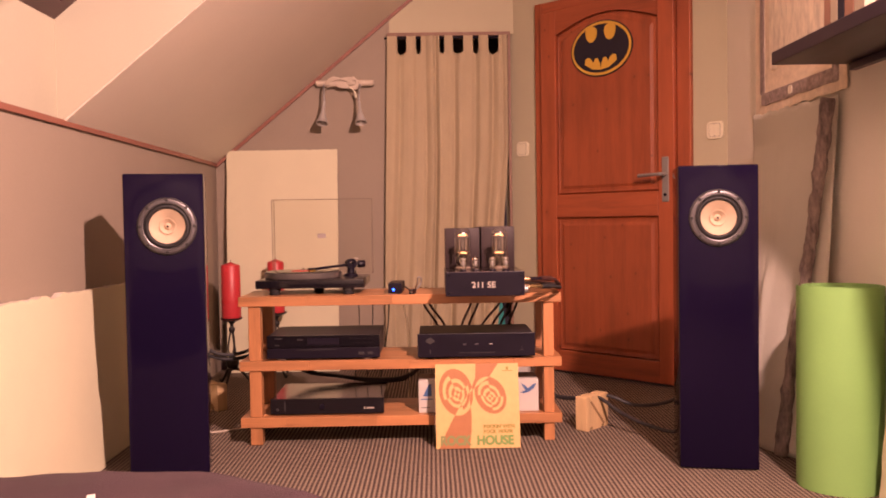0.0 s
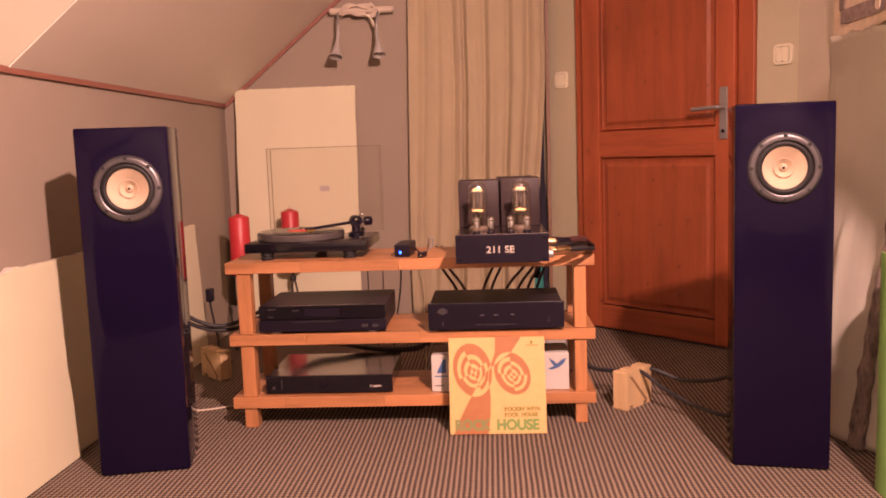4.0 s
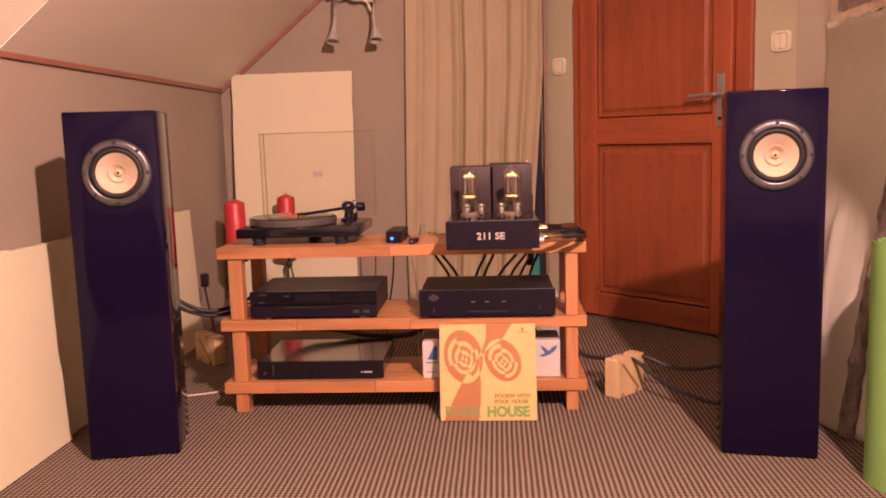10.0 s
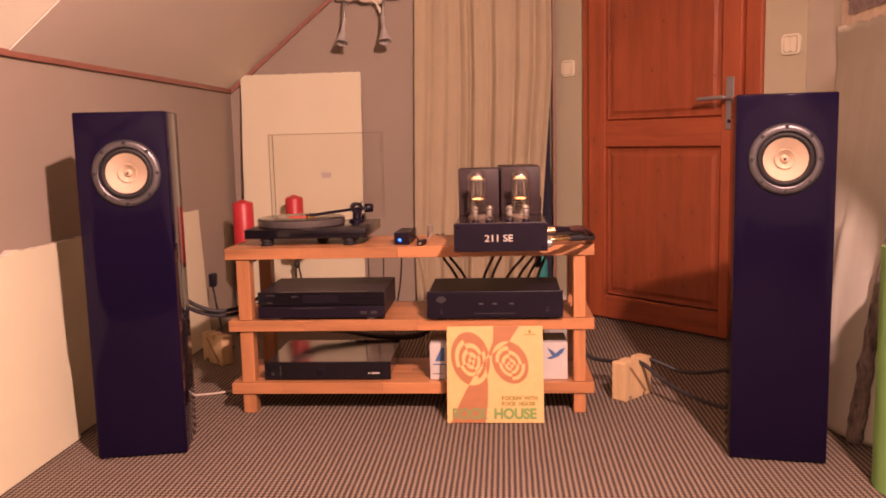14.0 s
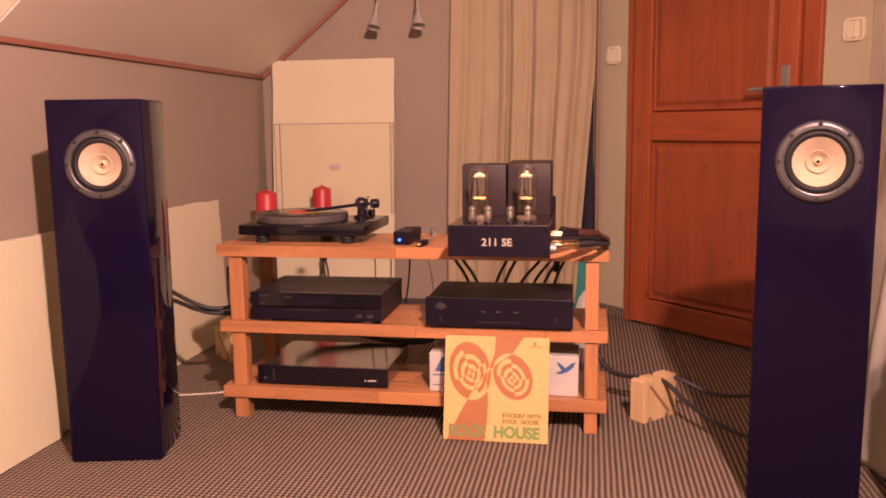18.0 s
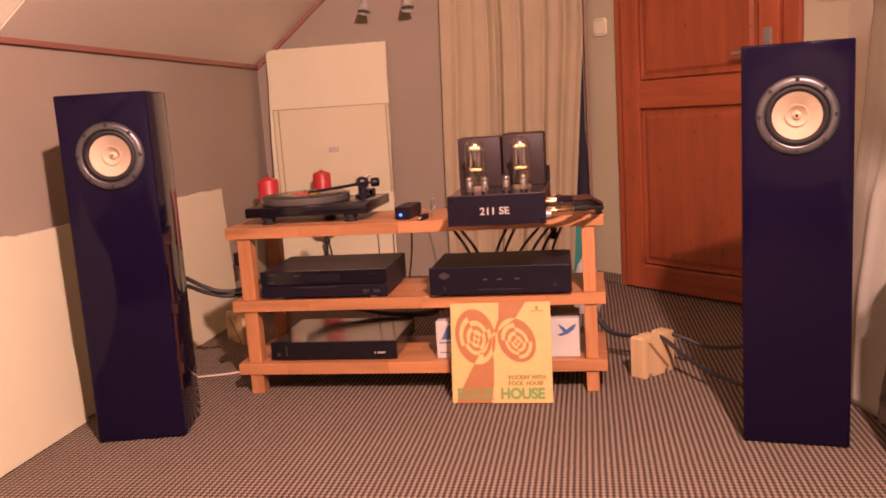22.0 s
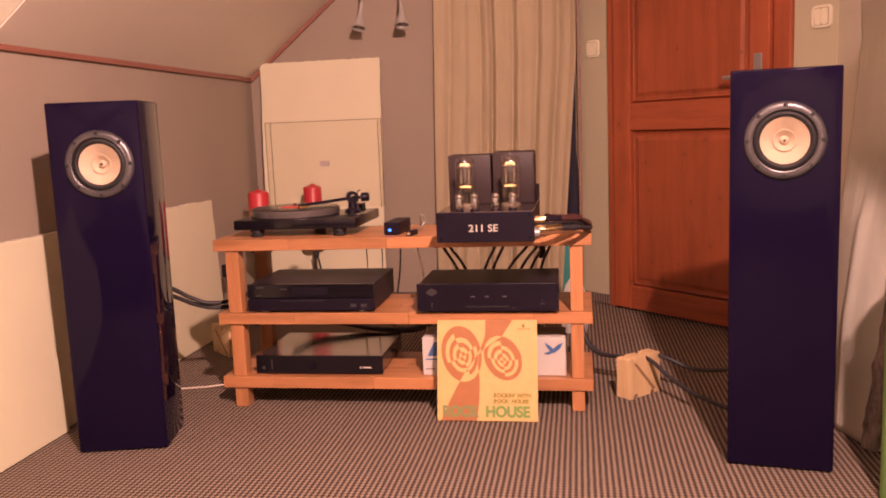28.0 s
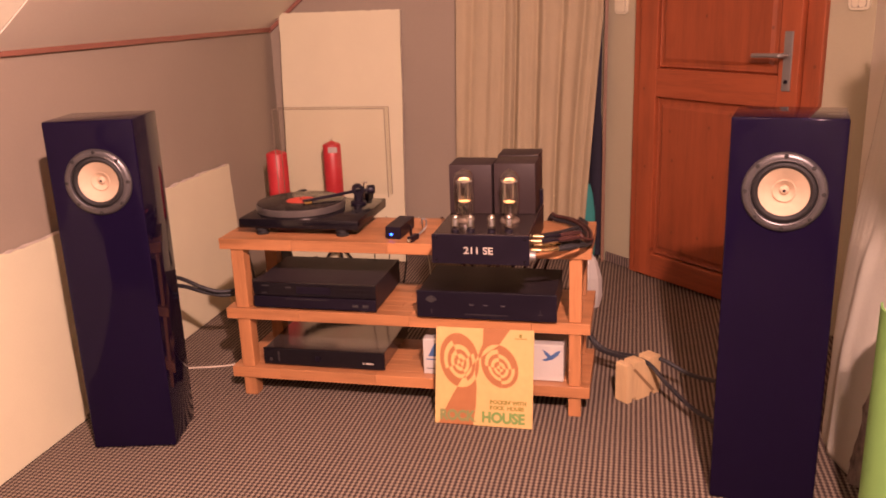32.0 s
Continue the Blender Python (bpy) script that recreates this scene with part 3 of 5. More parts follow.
def curtain_y(u, z):
    k = 0.45 + 0.55 * max(0.0, 1 - z / 1.94) ** 0.6
    w = u + 0.010 * math.sin(2.6 * z + 7 * u) - 0.015 * (1.2 - z) * (u - 0.4)
    y = -0.011 * k * math.sin(2 * math.pi * 5.2 * w + 0.4 * z) - 0.0016 * k * math.sin(2 * math.pi * 12.7 * w + 1.3 + z) - 0.006 * math.sin(9 * u + 2 * z)
    for at, deep, wide in CREASES:
        q = (w - at) / (1.35 * wide)
        y += deep * k * math.exp(-q * q)
    return y


GAPS = ((0.125, 0.036), (0.262, 0.020), (0.458, 0.020), (0.595, 0.044), (0.74, 0.022), (0.886, 0.042))


def cut_away(u, z):
    """True inside the rounded gaps between the tabs."""
    for at, half in GAPS:
        q = abs(u - at) / half
        if q < 1 and z > 1.838 - 0.022 * math.sqrt(1 - q * q):
            return True
    return False


bm = bmesh.new()
NU = 240
heights = [1.921 - 0.005 * j for j in range(24)] + [1.80 - 1.75 * j / 34 for j in range(35)]
grid = [[bm.verts.new((curtain_edge(i / NU, min(z, 1.84)), curtain_y(i / NU, z), z)) for z in heights] for i in range(NU + 1)]
for i in range(NU):
    for j in range(len(heights) - 1):
        if not cut_away((i + 0.5) / NU, (heights[j] + heights[j + 1]) / 2):
            bm.faces.new((grid[i][j], grid[i + 1][j], grid[i + 1][j + 1], grid[i][j + 1]))
bmesh.ops.delete(bm, geom=[q for q in bm.verts if not q.link_faces], context="VERTS")
cloth = part("cloth", bm, LINEN, curtain, smooth=True)
cloth.modifiers.new("thick", "SOLIDIFY").thickness = 0.003
part("rod", moved(lathe([(0, -0.36), (0.007, -0.36), (0.007, 0.36), (0, 0.36)], 12), pose(0.265, 0.030, 1.915, 0, 90)), BLACK, curtain, "thin dark curtain rod")
# behind the curtain
cloak = thing("hanging_garment", pose(0.597, BACK + 0.075, 0), "dark blue garment hanging behind the curtain edge", "garment")
part("body", tube([(0.0, 0, 1.25), (-0.005, 0.01, 0.9), (0.0, 0, 0.55), (0.0, 0.005, 0.02)], 0.03, 12, 8, radii=[0.015, 0.038, 0.048, 0.05]), DARKCLOTH, cloak, smooth=True)
bag = thing("cloth_bag", pose(0.545, BACK + 0.008, 0), "teal cloth bag standing behind the curtain edge", "bag")
part("body", moved(lathe([(0, 0), (0.07, 0), (0.085, 0.05), (0.08, 0.22), (0.055, 0.30), (0.03, 0.34), (0, 0.35)], 20), Matrix.Diagonal((0.52, 0.25, 1.16, 1))), TEAL, bag, smooth=True)

# ---- wall lamp with two spots ----
DULLCREAM = plain("dull_cream_plastic", (0.50, 0.43, 0.34), 0.5, var=0.06, coarse=12, fine=200)
SPOTGREY = plain("satin_grey_metal", (0.42, 0.40, 0.37), 0.5, 0.35, var=0.1, coarse=14, fine=260)
wl = thing("wall_lamp", pose(-0.325, BACK, 1.655), "cream wall spot bar with two grey cone spots, switched off", "wall lamp")
part("bar", moved(lathe([(0, -0.172), (0.010, -0.170), (0.018, -0.162), (0.018, 0.162), (0.010, 0.170), (0, 0.172)], 16), pose(0, -0.030, 0, 0, 90)), DULLCREAM, wl, smooth=True)
part("mount", box(-0.03, 0.03, -0.018, 0.0, -0.02, 0.02, 0.004), WHITE, wl)
for k in range(5):
    q = 0.006 * (k - 2)
    part("cord", tube([(-0.115 + 0.006 * k, -0.045 - 0.003 * k, 0.010 + q), (-0.05, -0.056, 0.024 + q * 0.6), (0.03, -0.055, 0.016 - q), (0.075 - 0.006 * k, -0.054, 0.020 + q), (0.098 - 0.008 * k, -0.053, -0.004 + q), (0.06, -0.055, -0.028 + q * 0.8), (-0.02, -0.058, -0.018 - q), (-0.10 + 0.01 * k, -0.052, -0.014 + q)], 0.0034, 8, 6), DULLCREAM, wl, "loose pale cord wound round the bar", smooth=True)
part("cord_end", tube([(0.02, -0.055, -0.02), (0.05, -0.06, -0.045), (0.065, -0.062, -0.075), (0.068, -0.062, -0.088)], 0.006, 8, 6, radii=[0.004, 0.004, 0.008, 0.007]), WHITE, wl, smooth=True)
for sx, tilt, lx in ((-0.118, 4, -0.113), (0.088, -6, 0.085)):
    spot = part("spot", moved(lathe([(0, 0.0), (0.008, 0.0), (0.010, -0.05), (0.013, -0.07), (0.031, -0.128), (0.033, -0.140), (0.028, -0.136), (0.012, -0.08), (0, -0.075)], 24), pose(lx, -0.100, -0.115, -22, tilt)), SPOTGREY, wl, "brushed grey cone spot", smooth=True)
    part("arm", tube([(sx, -0.045, -0.01), (sx, -0.075, -0.03), (lx, -0.096, -0.07), (lx, -0.100, -0.125)], 0.006), SILVER, spot, smooth=True)

# ---- boards against the walls ----
def rough_board(name, m, length, height, thick, label, seed, edge=0.006):
    """A board standing on edge, with its top and ends torn a little."""
    rnd = random.Random(seed)
    b = thing(name, m, label, "board", "boards leaning on the walls")
    count = 46
    top = [(length * i / count, height + rnd.uniform(-edge, edge * 0.5)) for i in range(count + 1)]
    side = [(length + rnd.uniform(-edge, 0), height * (1 - k / 16)) for k in range(1, 16)]
    outline = [(0, 0)] + [(rnd.uniform(0, edge), height * k / 16) for k in range(1, 16)] + top + side + [(length, 0)]
    part("face", prism(outline, -0.006, 0.0), WHITEBOARD, b)
    part("core", prism(outline, 0.0, thick), BOARDEDGE, b, "torn greyish board core")
    return b


def upright_board(start, end, lean, height, thick, name, label, seed, edge=0.006):
    """A board whose foot runs from start to end (seen face on the right of that way) and leans by lean degrees away from its face."""
    a, b = Vector((*start, 0.004)), Vector((*end, 0.004))
    ang = math.atan2(b.y - a.y, b.x - a.x)
    m = Matrix.Translation(a) @ Matrix.Rotation(ang, 4, "Z") @ Matrix.Rotation(radians(-lean), 4, "X")
    return rough_board(name, m, (b - a).length, height, thick, label, seed, edge)


upright_board((-1.000, -1.75), (-1.000, -0.250), 4.0, 0.630, 0.028, "plaster_board", "off-white plaster board with torn edges leaning on the knee wall", 3, 0.011)
upright_board((-1.022, -0.25), (-1.022, 1.045), 2.6, 0.622, 0.022, "plaster_board", "off-white plaster board standing behind the loudspeaker", 5)
upright_board((-1.015, 1.60), (-0.375, 1.60), 4.6, 1.275, 0.022, "plaster_board", "tall cream board leaning on the gable wall", 8, 0.003)


def foam_sheet():
    """A tall thin sheet leaning on the side wall: its foot runs straight along the wall, its free edge bends back towards the corner higher up."""
    sh = thing("foam_sheet", pose(0, 0, 0), "tall pale ragged-edged foam sheet leaning on the side wall", "foam sheet")
    free = ((0.0, 1.354, -0.010), (0.26, 1.364, 0.010), (0.48, 1.388, 0.048), (0.62, 1.424, 0.100), (0.80, 1.472, 0.200), (0.90, 1.505, 0.270), (1.0, 1.490, 0.250))

    def edge_at(v):
        for (va, xa, ya), (vb, xb, yb) in zip(free, free[1:]):
            if v <= vb:
                k = (v - va) / (vb - va)
                return xa + (xb - xa) * k, ya + (yb - ya) * k
        return free[-1][1:]

    bm, grid = bmesh.new(), []
    for i in range(49):
        row = []
        for j in range(61):
            u, v = i / 48, j / 60
            z = 0.003 + v * (1.255 + 0.004 * math.sin(31 * u) + 0.003 * math.sin(83 * u))
            x0, y0 = edge_at(v)
            y0 += 0.004 * math.sin(23 * v) + 0.002 * math.sin(61 * v)
            x1, y1 = 1.475 + 0.085 * v, -0.36 + 0.02 * v
            y = y0 + (y1 - y0) * u
            x = x0 + (x1 - x0) * u ** (3.2 - 2.2 * v) - 0.010 * math.sin(math.pi * u) * v
            # an upright crease in the lower half
            fade = max(0.0, min(1.0, (0.56 - v) / 0.10))
            x -= fade * 0.010 * math.exp(-((y + 0.115) / 0.022) ** 2)
            row.append(bm.verts.new((x, y, z)))
        grid.append(row)
    for i in range(48):
        for j in range(60):
            bm.faces.new((grid[i][j], grid[i][j + 1], grid[i + 1][j + 1], grid[i + 1][j]))
    ob = part("sheet", bm, plain("pale_pinkish_foam", (0.56, 0.545, 0.46), 0.85, var=0.05, coarse=4, fine=160, relief=0.0006), sh, smooth=True)
    ob.modifiers.new("thick", "SOLIDIFY").thickness = 0.005


foam_sheet()
upright_board((1.475, -0.77), (1.50, -1.55), 4.5, 0.66, 0.02, "plaster_board", "white board leaning on the side wall by the green roll", 13)

# ---- tapestry ----
tap = thing("tapestry", Matrix.Translation((RIGHT - 0.012, 0.405, 1.275)) @ Matrix.Rotation(radians(-90), 4, "Z"), "pale woven wall rug with a dark ornamental border", "wall rug")
CLOTHPALE = plain("pale_woven_cloth", (0.74, 0.63, 0.48), 0.95, var=0.18, coarse=30, fine=300, relief=0.002)
CLOTHFIELD = plain("speckled_woven_field", (0.76, 0.68, 0.54), 0.95, var=0.3, coarse=26, fine=90, relief=0.003, stretch=(1, 1, 0.3))
CLOTHDARK = plain("dark_woven_border", (0.30, 0.24, 0.22), 0.95, var=0.55, coarse=45, fine=200, relief=0.002)


def wavy(x0, x1, z0, z1, y, seed, amp=0.005):
    rnd = random.Random(seed)
    pts = [(x0 + (x1 - x0) * i / 30, z0 + rnd.uniform(-amp, amp)) for i in range(31)]
    pts += [(x1 + rnd.uniform(-amp, amp) * 0.6, z0 + (z1 - z0) * i / 20) for i in range(1, 21)]
    pts += [(x0 + rnd.uniform(-amp, amp) * 0.6, z1 - (z1 - z0) * i / 20) for i in range(20)]
    return prism(pts, y, y + 0.003)


part("ground_cloth", wavy(0.0, 0.80, 0.0, 0.95, -0.003, 1), CLOTHPALE, tap)
for x0, x1, z0, z1, s in ((0.07, 0.745, 0.035, 0.085, 2), (0.055, 0.10, 0.087, 0.93, 3), (0.70, 0.745, 0.087, 0.93, 4)):
    part("border_band", wavy(x0, x1, z0, z1, -0.0062, s, 0.003), CLOTHDARK, tap, "dark patterned border band")
part("field", wavy(0.155, 0.655, 0.17, 0.93, -0.0062, 6, 0.006), CLOTHFIELD, tap, "speckled pale field")
part("medallion", moved(lathe([(0, 0), (0.018, 0), (0.018, 0.003), (0, 0.003)], 10), pose(0.36, -0.0066, 0.062, 90)), CLOTHFIELD, tap, "pale knot in the border")

# ---- bark pole ----
pole = thing("bark_pole", pose(0, 0, 0), "grey-brown slab of rough bark leaning on the wall", "bark slab")
rnd = random.Random(21)
pts = [(1.390, -0.264, 0.004), (1.408, -0.295, 0.30), (1.445, -0.325, 0.60), (1.476, -0.335, 0.85), (1.495, -0.350, 1.05), (1.510, -0.365, 1.245)]
bm = tube(pts, 0.035, 14, 14, radii=[0.025, 0.020, 0.021, 0.019, 0.021, 0.024])
for v in bm.verts:
    v.co += Vector(noise.noise_vector(v.co * 26)) * 0.007 + Vector(noise.noise_vector(v.co * 90)) * 0.004
    v.co.z = max(v.co.z, 0.001)
    v.co.x = min(v.co.x, RIGHT - 0.004)
part("bark", bm, BARK, pole, smooth=False)

# ---- green roll ----
roll = thing("foam_roll", pose(1.438, -0.605, 0), "lime green foam sheet rolled up and standing on end", "foam roll")
bm, prev = bmesh.new(), None
turns, H = 3.3, 0.630
for i in range(161):
    a = 2.75 + 2 * math.pi * turns * i / 160
    r = 0.130 - 0.048 * i / 160
    quad = [bm.verts.new((rr * math.cos(a), rr * math.sin(a), z)) for rr, z in ((r, 0.001), (r, H), (r - 0.005, H), (r - 0.005, 0.001))]
    if prev:
        for k in range(4):
            bm.faces.new((prev[k], prev[(k + 1) % 4], quad[(k + 1) % 4], quad[k]))
    else:
        bm.faces.new(quad)
    prev = quad
bm.faces.new(prev[::-1])
part("sheet", bm, GREEN, roll, smooth=True)
# added dark tube: the hollow's shade is put into its colour
part("hollow_shade", lathe([(0.0, 0.05), (0.071, 0.05), (0.071, H - 0.012), (0.0715, H - 0.012), (0.074, H - 0.018), (0.074, 0.045), (0, 0.045)], 48), GREEN_IN, roll, "dark tube painted as the shade in the roll's hollow", smooth=True)

# ---- dark wall shelf ----
sh = thing("wall_shelf", pose(0, 0, 0), "black-brown floating wall shelf on the side wall", "wall shelf")
part("board", box(1.300, RIGHT, -1.90, -0.410, 1.350, 1.392, 0.003), DARKSHELF, sh)
part("wall_cleat", box(RIGHT - 0.025, RIGHT, -1.88, -0.43, 1.326, 1.3495, 0.002), DARKSHELF, sh)
for k, (y0, y1, h, mt) in enumerate(((-0.66, -0.625, 0.20, TERRA), (-0.705, -0.665, 0.17, STRAW), (-0.745, -0.71, 0.21, DARKCLOTH), (-0.80, -0.75, 0.18, TERRA), (-0.86, -0.805, 0.19, STRAW))):
    bk = thing("book", pose(1.335, y0 - 0.09, 1.3925), "standing book with a worn cover on the dark shelf", "book", "books on the wall shelf")
    w = y1 - y0
    part("cover", join(join(box(0, 0.15, 0, 0.003, 0, h), box(0, 0.15, w - 0.003, w, 0, h)), box(0, 0.003, 0.003, w - 0.003, 0, h)), mt, bk)
    part("pages", box(0.004, 0.145, 0.0035, w - 0.0035, 0.003, h - 0.004), CARD, bk)

# ---- loudspeakers ----
def loudspeaker(m, label, shift=0.0, posts=(0.235, 0.275)):
    sp = thing("loudspeaker", m, label, "loudspeaker", "pair of loudspeakers")
    W, D, HT = 0.256, 0.205, 1.022
    bm = box(-W / 2, W / 2, 0, D, 0.004, HT, 0.005, segments=3)
    front = min(bm.faces, key=lambda q: q.calc_center_median().y - q.calc_area())
    ring = sorted(front.verts, key=lambda q: math.atan2(q.co.z - 0.847, q.co.x) % (2 * math.pi))
    bmesh.ops.delete(bm, geom=[front], context="FACES_ONLY")
    hole = [[bm.verts.new((shift + 0.085 * math.cos(2 * math.pi * i / 64), y, 0.847 + 0.085 * math.sin(2 * math.pi * i / 64))) for i in range(64)] for y in (0.0, 0.05)]
    owner = [min(range(4), key=lambda k: (ring[k].co.x * math.cos(a) < 0) + (((ring[k].co.z - 0.847) * math.sin(a)) < 0)) for a in [2 * math.pi * (i + 0.5) / 64 for i in range(64)]]
    for i in range(64):
        j = (i + 1) % 64
        bm.faces.new((hole[0][i], hole[0][j], ring[owner[i]]))
        bm.faces.new((hole[0][j], hole[0][i], hole[1][i], hole[1][j]))
        if owner[i] != owner[j]:
            bm.faces.new((hole[0][j], ring[owner[j]], ring[owner[i]]))
    bm.faces.new(hole[1])
    part("cabinet", bm, LACQUER, sp, smooth=True)
    part("plinth_pad", box(-W / 2 + 0.015, W / 2 - 0.015, 0.015, D - 0.015, 0.0, 0.004), RUBBER, sp)
    face = pose(shift, -0.0005, 0.847, 90) @ Matrix.Diagonal((0.94, 0.94, 1, 1))
    drv = part("driver_frame", lathe([(0.070, -0.004), (0.080, 0.0), (0.083, 0.010), (0.090, 0.011), (0.098, 0.008), (0.1015, 0.003), (0.102, 0.0), (0.102, -0.002), (0.07, -0.004)], 64, face), GREYRING, sp, "dark grey metal driver frame", smooth=True)
    part("bezel", lathe([(0.0785, 0.006), (0.080, 0.0115), (0.0825, 0.0125), (0.0845, 0.0112), (0.083, 0.007)], 64, face), GREYRING, drv, "dull metal inner rim", smooth=True)
    part("surround", lathe([(0.0605, 0.001), (0.064, 0.005), (0.069, 0.0075), (0.075, 0.006), (0.079, 0.002)], 64, face), RUBBER, drv, "black rubber surround", smooth=True)
    part("cone", lathe([(0.0615, 0.002), (0.055, -0.002), (0.042, -0.010), (0.031, -0.017), (0.024, -0.021)], 64, face), CONE, drv, "cream paper cone", smooth=True)
    part("whizzer", lathe([(0.026, -0.021), (0.029, -0.012), (0.0275, -0.0115), (0.018, -0.020), (0.012, -0.025)], 48, face), CONE, drv, "small inner paper cone", smooth=True)
    part("phase_plug", lathe([(0.0125, -0.027), (0.0115, -0.020), (0.008, -0.0165), (0.004, -0.015), (0, -0.0145)], 32, face), CONE, drv, "cream centre cap", smooth=True)
    part("centre_dot", lathe([(0, -0.0155), (0.0042, -0.0155), (0.0035, -0.0138), (0, -0.0132)], 16, face), BLACK, drv, "dark centre dot", smooth=True)
    for k in range(8):
        a = 2 * math.pi * (k + 0.5) / 8 + math.pi / 8
        part("screw", lathe([(0, 0), (0.0056, 0), (0.0056, 0.0022), (0.002, 0.0025), (0, 0.0012)], 10, face @ pose(0.0925 * math.cos(a), 0.0925 * math.sin(a), 0.0095)), RUBBER, drv, "dark socket screw")
    for z in posts:
        part("terminal", lathe([(0, 0), (0.009, 0), (0.009, 0.02), (0.006, 0.024), (0, 0.024)], 14, pose(0.03 if z == posts[0] else -0.03, D, z, -90)), CHROME, sp, "metal binding post", smooth=True)
    return sp


SPK_L = pose(-0.724, -0.4005, 0, 0, 0, 12.4)
SPK_R = pose(1.1185, -0.4185, 0, 0, 0, -10.5)
loudspeaker(SPK_L, "tall glossy black floorstanding loudspeaker by the knee wall", 0.010, (0.395, 0.430))
loudspeaker(SPK_R, "tall glossy black floorstanding loudspeaker by the door")

# ---- rack ----
RX0, RX1, RD = -0.578, 0.654, 0.325
SHELVES = ((0.070, 0.108), (0.288, 0.325), (0.535, 0.572))
rack = thing("hifi_rack", pose(0, 0, 0), "orange-stained pine three-shelf hi-fi rack", "rack")
rnd = random.Random(4)
for z0, z1 in SHELVES:
    shelf = part("shelf", box(RX0 + 0.004, RX1 - 0.004, 0.004, RD - 0.004, z0 + 0.003, z1 - 0.003), SHELF_X, rack)
    strips = 7
    for s in range(strips):
        ya, yb = RD * s / strips, RD * (s + 1) / strips
        cuts = sorted([RX0, RX1, RX0 + rnd.uniform(0.12, 0.35), RX0 + rnd.uniform(0.5, 0.7), RX0 + rnd.uniform(0.85, 1.08)])
        for xa, xb in zip(cuts, cuts[1:]):
            part("stave", box(xa + 0.0002, xb - 0.0002, ya + 0.0002, yb - 0.0002, z0, z1, 0.0012, segments=1), SHELF_X, shelf)
LEGX = ((-0.543, -0.497), (0.586, 0.626))
LEVELS = ((0.0, 0.070), (0.108, 0.288), (0.325, 0.535))
for xa, xb in LEGX:
    for ya, yb in ((0.008, 0.056), (RD - 0.056, RD - 0.008)):
        for z0, z1 in LEVELS:
            part("leg", box(xa, xb, ya, yb, z0 + 0.0005, z1 - 0.0005, 0.003), SHELF_Z, rack)

# ---- record sleeve ----
SL = Matrix.Translation((0.168, -0.102, 0.003)) @ Matrix.Rotation(math.atan2(0.069, 0.303), 4, "X").inverted()
sleeve = thing("record_sleeve", SL, "orange and yellow printed record sleeve leaning on the rack", "record sleeve")


